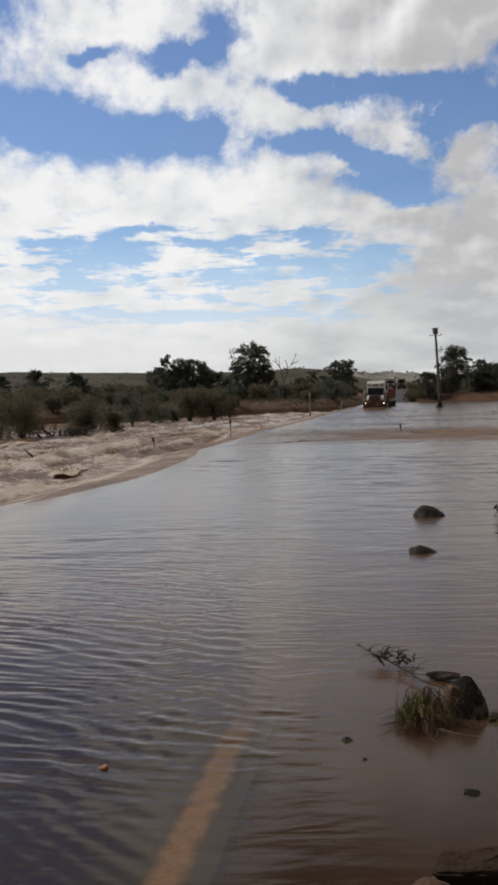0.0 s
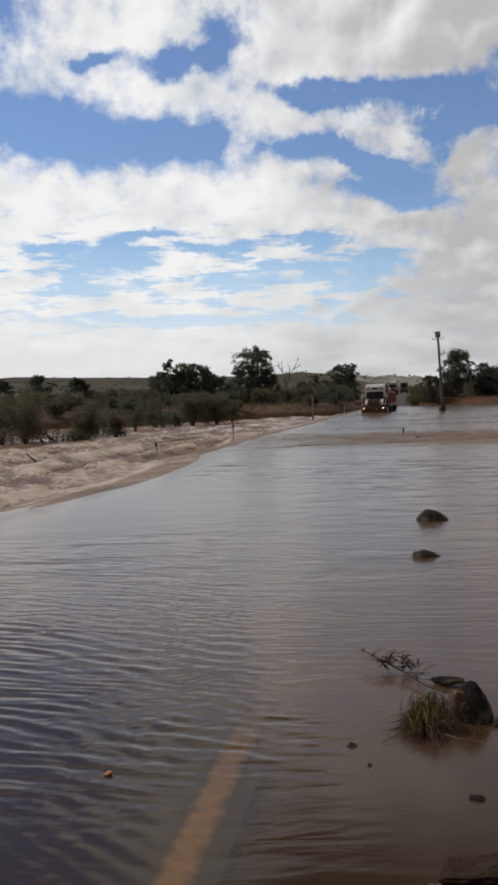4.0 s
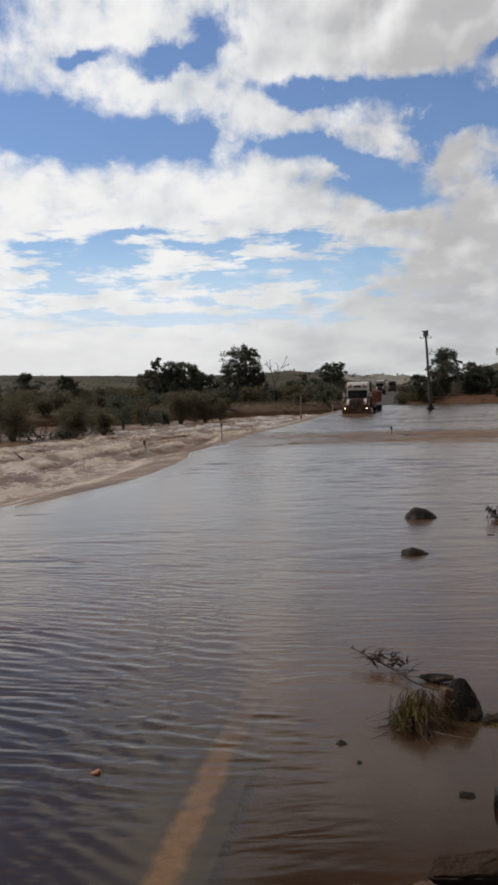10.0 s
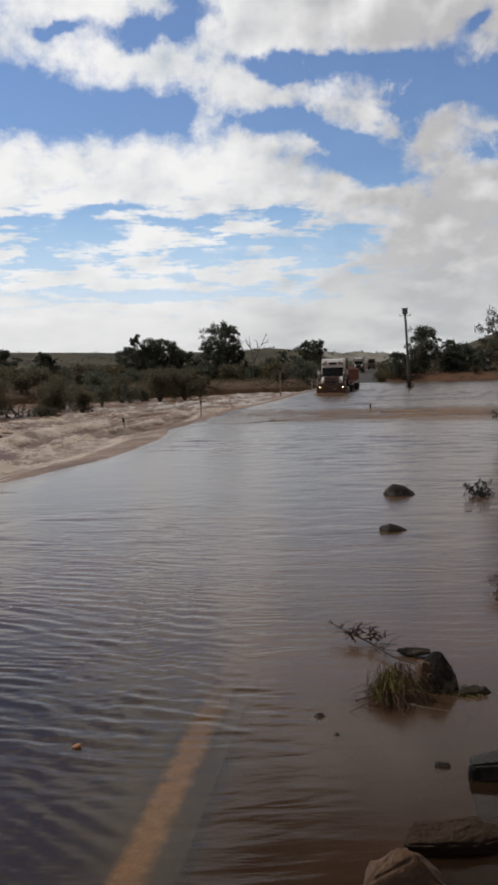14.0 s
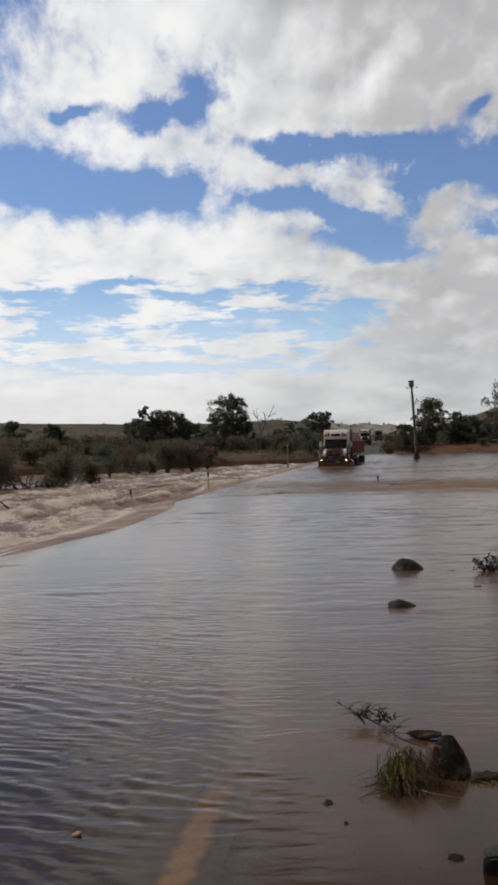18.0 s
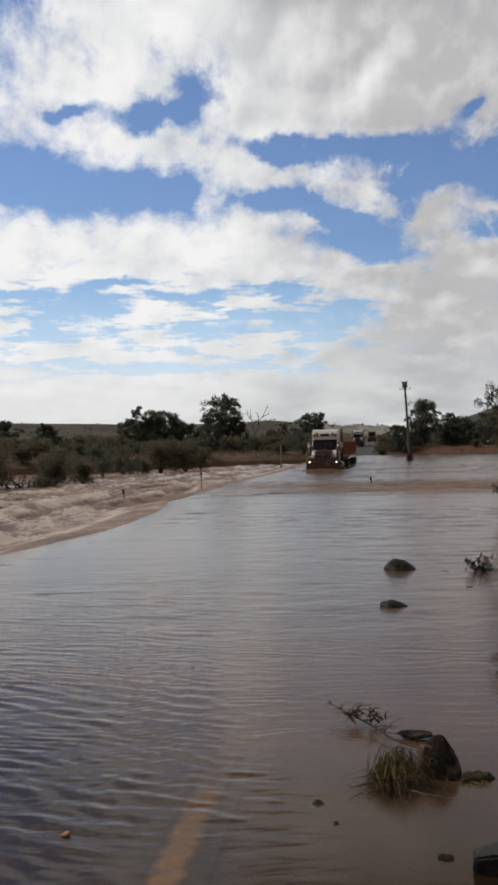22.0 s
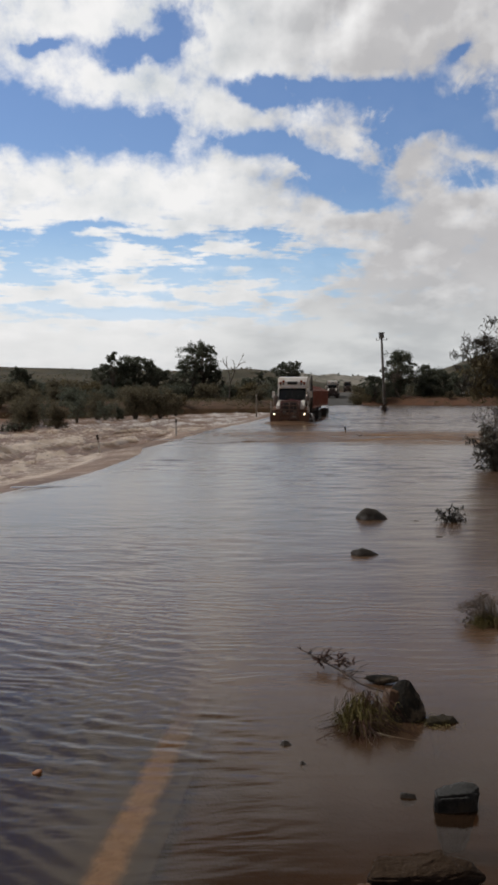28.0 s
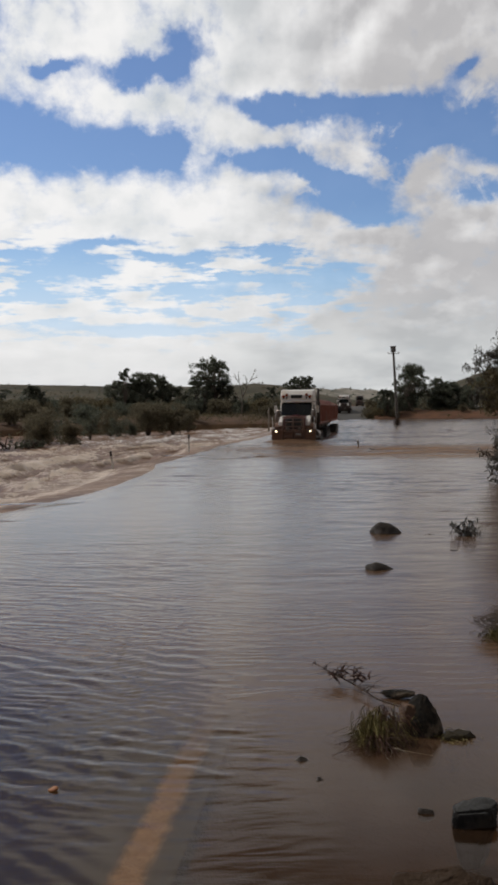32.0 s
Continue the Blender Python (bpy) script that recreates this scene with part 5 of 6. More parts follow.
def hull_rock(x, y, z, points, mat, label, turn=0.0, foot=0.1, rough=0.012):
    """A broken stone with the corners given, worn along its edges, its foot drawn in down to the bed."""
    bm = bmesh.new()
    for p in points:
        bm.verts.new(p)
    low = min(p[2] for p in points)
    bmesh.ops.convex_hull(bm, input=list(bm.verts))
    bmesh.ops.dissolve_limit(bm, angle_limit=0.12, verts=list(bm.verts), edges=list(bm.edges))
    bmesh.ops.bevel(bm, geom=list(bm.edges), offset=0.010, segments=2, affect="EDGES", clamp_overlap=True)
    bmesh.ops.triangulate(bm, faces=list(bm.faces))
    for k in range(3):
        bmesh.ops.subdivide_edges(bm, edges=[e for e in bm.edges if e.calc_length() > 0.022], cuts=1, use_grid_fill=True)
        bmesh.ops.triangulate(bm, faces=list(bm.faces))
    for v in bm.verts:
        n = noise.fractal(v.co * 9 + Vector((x, y, 0)), 1.0, 2.0, 4) + 0.5 * noise.fractal(v.co * 30, 1.0, 2.0, 3)
        sunk = max(0.0, (0.5 * low - v.co.z) / (-0.5 * low))
        v.co += v.co.normalized() * rough * n
        v.co = Vector((v.co.x * (1 - 0.3 * sunk), v.co.y * (1 - 0.3 * sunk), v.co.z - foot * sunk))
    for f in bm.faces:
        f.smooth = True
    return tagged(part("rock", bm, M[mat], None, "", pose(x, y, z, 0, 0, turn)), label, "rock", "rocks in the shallows")


def boulder(x, y, z, sx, sy, sz, seed, label):
    """A water-worn stone: a dented ball with its peak off the middle."""
    bm = bmesh.new()
    bmesh.ops.create_icosphere(bm, subdivisions=4, radius=1.0)
    for v in bm.verts:
        p = v.co.copy()
        p *= 1 + 0.22 * noise.fractal(p * 1.1 + Vector((seed, 2, 0)), 1.0, 2.0, 5)
        p.z *= 1.12 - 0.36 * min(1.0, p.x * p.x + p.y * p.y)
        p.x -= 0.25 * p.z
        v.co = Vector((p.x * sx, p.y * sy, p.z * sz))
    for f in bm.faces:
        f.smooth = True
    return tagged(part("rock", bm, M["rock"], None, "", pose(x, y, z)), label, "rock", "rocks in the shallows")


boulder(2.80, 13.75, -0.03, 0.25, 0.22, 0.175, 3, "rounded dark wet boulder standing out of the flood")
boulder(2.09, 10.66, -0.045, 0.19, 0.15, 0.115, 7, "low dark stone just above the flood")
hull_rock(1.315, 5.25, 0.0, [(-0.11, -0.09, -0.1), (0.03, -0.12, -0.1), (0.12, -0.05, -0.1), (0.13, 0.08, -0.1), (-0.08, 0.12, -0.1), (-0.10, -0.05, 0.07), (-0.015, -0.075, 0.12),
                             (-0.035, 0.05, 0.225), (0.02, 0.03, 0.24), (0.095, -0.02, 0.14), (0.125, -0.03, 0.06), (-0.09, 0.07, 0.15), (0.02, -0.115, 0.02)],
          "rock_muddy", "dark wedge of rock with mud and grass caught on it")
# twig debris from the branch, built as a thin slab of rock
rock(1.30, 5.88, 0.03, 0.115, 0.045, 0.026, 48, "rock_muddy", "muddy twig debris behind the dark rock, built as a thin slab", 0.25, turn=-18, round_=0.5, points=30)
rock(1.235, 5.26, 0.05, 0.05, 0.08, 0.12, 49, "rock_tan", "muddy stone against the dark rock", 0.12, turn=10, round_=0.5, points=30)
rock(1.075, 4.19, -0.015, 0.04, 0.03, 0.035, 9, "rock", "small black stone in shallow water")
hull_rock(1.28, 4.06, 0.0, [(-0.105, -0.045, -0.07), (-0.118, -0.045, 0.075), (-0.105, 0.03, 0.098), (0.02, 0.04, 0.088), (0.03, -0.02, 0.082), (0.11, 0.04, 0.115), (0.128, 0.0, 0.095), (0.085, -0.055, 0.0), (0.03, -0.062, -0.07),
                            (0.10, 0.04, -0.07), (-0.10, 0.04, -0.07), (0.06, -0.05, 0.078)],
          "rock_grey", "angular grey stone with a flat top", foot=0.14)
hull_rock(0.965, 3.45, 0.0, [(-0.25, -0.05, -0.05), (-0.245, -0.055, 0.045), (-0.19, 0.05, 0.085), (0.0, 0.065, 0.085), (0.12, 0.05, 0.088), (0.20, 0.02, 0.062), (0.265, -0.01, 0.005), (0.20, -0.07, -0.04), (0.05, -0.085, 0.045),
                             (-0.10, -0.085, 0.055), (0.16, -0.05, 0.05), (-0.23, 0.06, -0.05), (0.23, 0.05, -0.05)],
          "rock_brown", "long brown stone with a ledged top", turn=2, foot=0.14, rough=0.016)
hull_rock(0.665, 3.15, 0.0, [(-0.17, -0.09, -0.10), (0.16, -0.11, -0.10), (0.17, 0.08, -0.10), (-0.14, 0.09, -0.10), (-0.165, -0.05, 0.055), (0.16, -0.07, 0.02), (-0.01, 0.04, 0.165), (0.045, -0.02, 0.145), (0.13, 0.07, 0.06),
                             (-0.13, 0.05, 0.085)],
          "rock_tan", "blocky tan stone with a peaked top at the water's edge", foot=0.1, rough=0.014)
boulder(0.535, 4.87, -0.012, 0.04, 0.03, 0.03, 19, "pebble just breaking the surface")
boulder(0.60, 4.60, -0.012, 0.022, 0.02, 0.022, 21, "small pebble just breaking the surface")
boulder(1.22, 3.3, -0.02, 0.024, 0.02, 0.026, 23, "small pebble just breaking the surface")
boulder(3.4, 11.9, -0.02, 0.10, 0.05, 0.03, 27, "small dark stone in the flood")
rock(1.50, 5.15, -0.01, 0.11, 0.06, 0.045, 50, "rock_mossy", "low mossy stone beside the dark rock", 0.2, turn=5, round_=0.5, points=24, foot=0.15)


def floating_scrap(x, y):
    bm = bmesh.new()
    bmesh.ops.create_icosphere(bm, subdivisions=2, radius=1.0)
    for v in bm.verts:
        v.co = Vector((v.co.x * 0.028, v.co.y * 0.02, v.co.z * 0.012 + 0.006 * math.sin(v.co.x * 3)))
    ob = part("leaf_scrap", bm, M["orange"], None, "", pose(x, y, 0.006, 0, 8, 30))
    return tagged(ob, "curled orange scrap on the flooded road", "leaf")


floating_scrap(-0.825, 4.56)


# ---- posts and the pole ----
def guide_post(x, y, height, lean_x, lean_y, label, z=-0.55):
    ob = thing("guide_post", label, "guide post", pose(x, y, z, lean_y, lean_x, 12), "guide posts along the road")
    part("post", box(0, 0, height / 2, 0.08, 0.03, height, 0.008), M["post_white"], ob)
    part("band", box(0, 0, height - 0.12, 0.084, 0.034, 0.2, 0.004), M["post_band"], ob, "black band")
    part("reflector", box(0, -0.02, height - 0.28, 0.05, 0.008, 0.06, 0.003), M["reflector"], ob, "red reflector")
    return ob


guide_post(-3.86, 34.3, 0.98, -8, 0, "white guide post with a black top, leaning in the current", z=-0.56)
guide_post(-1.19, 44.5, 1.15, 0, 0, "white guide post with a black top, in the flood", z=-0.43)
guide_post(7.55, 44.2, 0.88, -6, 0, "guide post nearly drowned in the flood")
guide_post(10.3, 101.5, 1.3, 0, 0, "white guide post by the far bank", z=-0.2)


def broken_stick():
    ob = thing("snag", "short broken stick poking out of the flood", "stick", pose(7.4, 39.6, 0))
    bm = tube([(-0.25, 0, 0.16), (0.0, 0, 0.05), (0.35, 0.1, -0.15)], [0.012, 0.022, 0.03], 7)
    tube([(0.0, 0, 0.05), (0.12, 0, 0.14)], [0.022, 0.01], 6, bm)
    part("stick", bm, M["twig"], ob)


broken_stick()


def left_snag():
    ob = thing("snag", "bare forked stick in the rapids", "stick", pose(-9.4, 36.5, -0.45))
    bm = tube([(-0.35, 0, 0.42), (0, 0, 0.1), (0.25, 0, -0.2)], [0.02, 0.04, 0.05], 7)
    part("stick", bm, M["twig"], ob)


left_snag()


def depth_gauge():
    """The tall thin marker by the left edge, farther on."""
    ob = thing("marker_post", "thin pale timber post by the far bank", "post", pose(6.0, 92.0, -0.5))
    part("post", lathe([(0, 0.085), (1.0, 0.08), (2.45, 0.075), (2.47, 0.05)], "z", 10), M["pale_bark"], ob)


depth_gauge()


def pole():
    ob = thing("utility_pole", "leaning weathered timber pole with a box on top", "utility pole", pose(20.45, 95, -0.8, 0, -3.1, 0))
    part("shaft", lathe([(0, 0.165), (0.6, 0.16), (4, 0.14), (8.9, 0.115), (8.92, 0.09)], "z", 14), M["pole"], ob)
    part("cap_box", box(0, 0, 9.15, 0.52, 0.45, 0.6, 0.05), M["steel"], ob, "grey metal box")
    part("box_lid", box(0, 0, 9.48, 0.64, 0.55, 0.07, 0.02), M["steel"], ob)
    part("crossbar", tube([(-0.62, 0, 8.72), (0.62, 0, 8.68)], 0.03, 7), M["steel"], ob)
    part("insulator", lathe([(8.7, 0.02), (8.76, 0.05), (8.82, 0.05), (8.88, 0.02)], "z", 10), M["post_white"], ob, "", pose(-0.58, 0, 0.03))
    part("insulator", lathe([(8.7, 0.02), (8.76, 0.05), (8.82, 0.05), (8.88, 0.02)], "z", 10), M["post_white"], ob, "", pose(0.58, 0, 0.0))
    for h in (2.2, 3.6, 6.1):
        part("band", lathe([(h, 0.168 - 0.005 * h), (h + 0.06, 0.168 - 0.005 * h)], "z", 14), M["steel"], ob)
    part("stay_wire", tube([(0.14, 0, 8.2), (0.2, 0, 4), (0.2, -0.02, 0.6)], 0.012, 5), M["steel"], ob)
    rng = random.Random(5)
    bm = bmesh.new()
    for k in range(40):
        c = Vector((rng.uniform(-0.1, 0.55), -0.2 + rng.uniform(-0.15, 0.1), 0.75 + rng.uniform(0, 0.5 if k % 2 else 0.95)))
        d = Vector((rng.uniform(-0.3, 0.3), rng.uniform(-0.2, 0.2), rng.uniform(-0.2, 0.2)))
        tube([c - d, c + Vector((0, 0, 0.05)), c + d], [0.02, 0.035, 0.015], 5, bm)
    drift = part("drift_heap", bm, M["twig"], None, "", pose(20.15, 95, -0.75))
    tagged(drift, "flood drift of sticks caught against the pole", "debris")


pole()


# ---- road trains ----
def wheel(parent, x, y, r, wide, side):
    """A tyre with its rim, turning about its own x axis."""
    t = part("wheel", lathe([(-wide / 2, r * 0.62), (-wide / 2, r * 0.93), (-wide * 0.38, r), (wide * 0.38, r), (wide / 2, r * 0.93), (wide / 2, r * 0.62)], "x", 24), M["rubber"], parent, "", pose(x, y, r))
    o = side * wide / 2
    bm = lathe([(o * 0.55, r * 0.63), (o * 1.02, r * 0.60), (o * 0.7, r * 0.52), (o * 0.62, r * 0.25), (o * 1.05, r * 0.2), (o * 1.1, r * 0.12)], "x", 20)
    for k in range(8):
        a = 2 * math.pi * k / 8
        box(o * 0.74, r * 0.4 * math.cos(a), r * 0.4 * math.sin(a), 0.05, 0.035, 0.035, 0, bm)
    part("rim", bm, M["steel"], t)
    return t


def tub_trailer(parent, y0, y1, paint, x_half=1.22, wheels=3, turning=None):
    """A side-tipper trailer: ribbed tub on a chassis, with guards and lamps."""
    n = y1 - y0
    bins = max(3, int(round(n / 2.4)))
    for k in range(bins):
        a, b = y0 + n * k / bins + 0.15, y0 + n * (k + 1) / bins - 0.15
        body = part("bin", prism([(a + 0.22, 1.38), (a, 1.75), (a - 0.02, 2.62), (a + 0.05, 2.72), (b - 0.05, 2.72), (b + 0.02, 2.62), (b, 1.75), (b - 0.22, 1.38)], -x_half + 0.1, x_half - 0.1, 0.06), M[paint], parent, "rust-red tipper bin" if paint == "red_paint" else "")
        for side in (-1, 1):
            part("top_rail", box(side * (x_half - 0.05), (a + b) / 2, 2.68, 0.10, b - a, 0.10, 0.025), M[paint], body)
            part("bottom_rail", box(side * (x_half - 0.06), (a + b) / 2, 1.5, 0.10, b - a - 0.4, 0.12, 0.025), M[paint], body)
            for j in range(3):
                part("rib", box(side * (x_half - 0.06), a + (b - a) * (0.16 + 0.34 * j), 2.1, 0.10, 0.11, 1.1, 0.02), M[paint], body)
        bm = bmesh.new()
        rows = []
        for j in range(9):
            f = j / 8
            arch = math.sin(math.pi * f)
            rows.append([bm.verts.new(((2 * f - 1) * (x_half - 0.1), y, 2.72 + up * arch)) for y, up in ((a + 0.02, 0.08), (a + 0.3, 0.30), ((a + b) / 2, 0.40), (b - 0.3, 0.30), (b - 0.02, 0.08))])
        for p, q in zip(rows, rows[1:]):
            for i in range(4):
                f = bm.faces.new((p[i], p[i + 1], q[i + 1], q[i]))
                f.smooth = True
        bmesh.ops.solidify(bm, geom=list(bm.faces), thickness=0.02)
        part("lid", bm, M[paint], body)
    part("chassis_rail", box(-0.45, (y0 + y1) / 2, 1.18, 0.12, n, 0.26, 0.02), M["chassis"], parent)
    part("chassis_rail", box(0.45, (y0 + y1) / 2, 1.18, 0.12, n, 0.26, 0.02), M["chassis"], parent)
    for k in range(4):
        part("cross_member", box(0, y0 + n * (k + 0.5) / 4, 1.18, 0.9, 0.1, 0.16, 0.02), M["chassis"], parent)
    part("rear_bumper", box(0, y1 + 0.1, 0.85, 2.3, 0.12, 0.18, 0.03), M["steel"], parent)
    part("landing_leg", box(-0.7, y0 + 1.8, 0.85, 0.12, 0.12, 0.7, 0.02), M["chassis"], parent)
    part("landing_leg", box(0.7, y0 + 1.8, 0.85, 0.12, 0.12, 0.7, 0.02), M["chassis"], parent)
    for k in range(wheels):
        y = y1 - 0.9 - 1.28 * k
        for side in (-1, 1):
            turning.append((wheel(parent, side * 0.98, y, 0.5, 0.52, side), 0.5))
            bm = bmesh.new()
            ring = [(0.58 * math.cos(a), 0.5 + 0.58 * math.sin(a)) for a in np.linspace(0.25, math.pi - 0.25, 9)]
            for (ya, za), (yb, zb) in zip(ring, ring[1:]):
                box(side * 0.98, y + (ya + yb) / 2, (za + zb) / 2, 0.56, 0.22, 0.03, 0, bm, Matrix.Rotation(math.atan2(zb - za, yb - ya), 4, "X"))
            part("mudguard", bm, M["black"], parent)
    part("axle", tube([(-1, y1 - 2.2, 0.5), (1, y1 - 2.2, 0.5)], 0.07, 8), M["chassis"], parent)


def road_train(name, label, m, cab_paint, bonnet, tub_paint, trailers, head, bow=True, bumper="muddy"):
    """A bonneted prime mover, facing -y, and the tub trailers it pulls. Ground at z = 0."""
    ob = thing(name, label, "truck", m, "queue of trucks at the flooded crossing")
    turning = []
    cab = part("cab", prism([(1.75, 1.15), (1.78, 1.98), (2.14, 2.82), (2.5, 2.85), (4.3, 2.85), (4.35, 1.15)], -1.0, 1.0, 0.06), M[cab_paint], ob)
    roof = part("roof_fairing", prism([(2.02, 2.80), (2.0, 3.25), (2.25, 3.52), (3.0, 3.6), (4.3, 3.6), (4.33, 2.80)], -0.99, 0.99, 0.09), M[cab_paint], ob, "white high roof" if cab_paint == "white_paint" else "")
    part("roof_vent", box(0, 1.985, 3.16, 0.68, 0.06, 0.20, 0.03), M["black"], roof, "dark roof vent")
    for x in (-0.80, -0.60, 0.60, 0.80):
        part("marker_lamp", lathe([(0, 0.09), (0.06, 0.085), (0.1, 0.05)], "z", 12), M["amber"], roof, "amber roof lamp", pose(x, 2.03, 3.2 - 0.1 * (abs(x) > 0.7) + 0.06, 90, 0, 0))
        part("lamp_mount", box(x, 2.03, 3.09, 0.10, 0.07, 0.13, 0.02), M["black"], roof)
    slope = math.atan2(0.84, 0.36)
    for side in (-1, 1):
        part("windscreen", box(side * 0.445, 1.935, 2.41, 0.87, 0.012, 0.80, 0.004, None, Matrix.Rotation(-(math.pi / 2 - slope), 4, "X")), M["glass"], cab)
        part("side_window", box(side * 1.004, 2.62, 2.4, 0.012, 0.72, 0.52, 0.004), M["glass"], cab)
        part("door", box(side * 1.01, 2.62, 1.72, 0.03, 0.95, 0.95, 0.02), M[cab_paint], cab)
        part("door_handle", box(side * 1.035, 2.98, 1.9, 0.03, 0.16, 0.04, 0.01), M["chrome"], cab)
    # a black sheet stands for the shade inside the solid-built cab
    part("cab_shade_sheet", box(0, 1.955, 2.40, 1.84, 0.016, 0.82, 0.0, None, Matrix.Rotation(-(math.pi / 2 - slope), 4, "X")), M["black"], cab, "black sheet behind glass in place of the shaded cab interior")
    part("screen_pillar", box(0, 1.925, 2.41, 0.03, 0.02, 0.80, 0.004, None, Matrix.Rotation(-(math.pi / 2 - slope), 4, "X")), M["black"], cab)
    part("sun_visor", box(0, 2.0, 2.87, 1.86, 0.16, 0.05, 0.02, None, Matrix.Rotation(0.35, 4, "X")), M[cab_paint], cab)
    for x in (-0.5, 0.35):
        part("wiper", tube([(x, 1.77, 2.13), (x + 0.18, 1.86, 2.38)], 0.012, 5), M["black"], cab)
    hood = part("bonnet", prism([(0.30, 1.0), (0.26, 1.80), (0.42, 1.92), (1.8, 2.02), (1.8, 1.0)], -0.66, 0.66, 0.07), M[bonnet], ob, "dark maroon bonnet" if bonnet == "maroon" else "")
    part("bonnet_ridge", box(0, 1.05, 1.985, 0.3, 1.35, 0.05, 0.02, None, Matrix.Rotation(0.10, 4, "X")), M[bonnet], hood)
    part("grille_frame", box(0, 0.25, 1.46, 0.98, 0.06, 0.84, 0.03), M["chrome"], hood)
    part("grille", box(0, 0.225, 1.46, 0.86, 0.05, 0.74, 0.01), M["black"], hood)
    for k in range(7):
        part("grille_bar", box(-0.36 + 0.12 * k, 0.195, 1.46, 0.02, 0.03, 0.72, 0.004), M["chrome"], hood)
    for side in (-1, 1):
        fender = part("fender", prism([(0.32, 0.95), (0.36, 1.38), (0.6, 1.55), (1.3, 1.62), (1.75, 1.3), (1.9, 0.95)], side * 0.62, side * 1.16, 0.07), M[bumper], ob, "mud-splashed wheel fender")
        part("bonnet_cheek", prism([(0.42, 1.3), (0.5, 1.66), (1.0, 1.9), (1.72, 2.03), (1.75, 1.4)], side * 0.64, side * 0.93, 0.06), M[cab_paint], ob)
        part("headlamp_housing", box(side * 1.0, 0.0, 1.12, 0.36, 0.16, 0.22, 0.04), M["chrome"], ob)
        part("headlamp", lathe([(0, 0.048), (0.03, 0.044), (0.05, 0.028)], "z", 16), M[head], ob, "lit headlamp" if head == "head" else "", pose(side * 1.0, -0.075, 1.12, 90, 0, 0))
        part("turn_signal", box(side * 1.205, 0.0, 1.12, 0.05, 0.08, 0.12, 0.02), M["amber"], ob, "amber turn signal")
        part("air_cleaner", lathe([(1.5, 0.10), (1.56, 0.17), (2.25, 0.17), (2.32, 0.11), (2.42, 0.07)], "z", 16), M["chrome"], ob, "", pose(side * 1.08, 1.55, 0))
        part("exhaust_stack", tube([(side * 1.12, 4.38, 0.9), (side * 1.12, 4.38, 2.9), (side * 1.12, 4.40, 3.48), (side * 1.12, 4.52, 3.66)], [0.085, 0.085, 0.08, 0.08], 12), M["chassis"], ob)
        part("stack_guard", lathe([(1.6, 0.125), (2.9, 0.125)], "z", 14), M["chassis"], ob, "", pose(side * 1.12, 4.38, 0))
        arm = part("mirror_arm", tube([(side * 0.98, 2.1, 2.85), (side * 1.26, 1.95, 2.85), (side * 1.27, 1.95, 1.95), (side * 1.0, 2.1, 1.9)], 0.02, 6), M["chrome"], ob)
        part("mirror", box(side * 1.27, 1.93, 2.4, 0.18, 0.07, 0.44, 0.04), M[cab_paint], arm)
        part("step", box(side * 1.05, 2.4, 0.72, 0.35, 1.0, 0.08, 0.02), M["steel"], ob)
        part("fuel_tank", lathe([(-0.75, 0.28), (-0.72, 0.31), (0.72, 0.31), (0.75, 0.28)], "x", 20), M["chrome"], ob, "", pose(side * 0.98, 3.7, 0.82, 0, 0, 90))
        part("indicator_whip", tube([(side * 1.2, 0.0, 1.0), (side * 1.23, 0.0, 1.95)], 0.014, 5), M["post_white"], ob)
        part("mud_flap", box(side * 1.0, 6.75, 0.65, 0.62, 0.02, 0.6, 0.005), M["black"], ob)
    bar = part("bull_bar", box(0, 0.06, 0.84, 2.58, 0.20, 0.76, 0.06), M[bumper], ob, "mud-coated bumper of a bull bar")
    for z in (0.82, 1.10, 1.38, 1.66, 1.95):
        half = 0.62
        part("cross_tube", tube([(-half, 0.02, z - 0.03), (-half + 0.08, -0.07, z), (half - 0.08, -0.07, z), (half, 0.02, z - 0.03)], 0.036, 8), M["bar_steel"], bar)
    for x in (-0.60, 0.0, 0.60):
        part("upright", tube([(x, -0.06, 0.62), (x, -0.08, 1.5), (x * 0.97, -0.05, 1.97)], 0.042, 8), M["bar_steel"], bar)
    for side in (-1, 1):
        part("wing_tube", tube([(side * 0.60, -0.07, 1.38), (side * 1.15, 0.02, 1.36), (side * 1.2, 0.10, 1.05)], 0.035, 8), M["muddy"], bar)
        part("driving_lamp", lathe([(0, 0.10), (0.05, 0.095), (0.11, 0.06)], "z", 14), M["chrome"], bar, "", pose(side * 0.34, -0.02, 1.24, 90, 0, 0))
    plate = part("plate_panel", box(0.3, -0.06, 0.95, 0.34, 0.015, 0.1, 0.005), M["post_white"], bar, "pale plate with plain bars")
    for k in range(4):
        part("bar", box(0.19 + 0.075 * k, -0.072, 0.95, 0.04, 0.008, 0.06, 0.0), M["post_band"], plate)
    part("chassis_rail", box(-0.42, 4.4, 0.95, 0.1, 5.4, 0.28, 0.02), M["chassis"], ob)
    part("chassis_rail", box(0.42, 4.4, 0.95, 0.1, 5.4, 0.28, 0.02), M["chassis"], ob)
    part("fifth_wheel", lathe([(1.1, 0.5), (1.2, 0.5)], "z", 18), M["chassis"], ob, "", pose(0, 5.6, 0))
    part("headboard", box(0, 4.55, 2.0, 2.2, 0.10, 1.9, 0.03), M["steel"], ob)
    for side in (-1, 1):
        turning.append((wheel(ob, side * 1.02, 1.05, 0.52, 0.32, side), 0.52))
        for y in (5.1, 6.4):
            turning.append((wheel(ob, side * 0.95, y, 0.52, 0.56, side), 0.52))
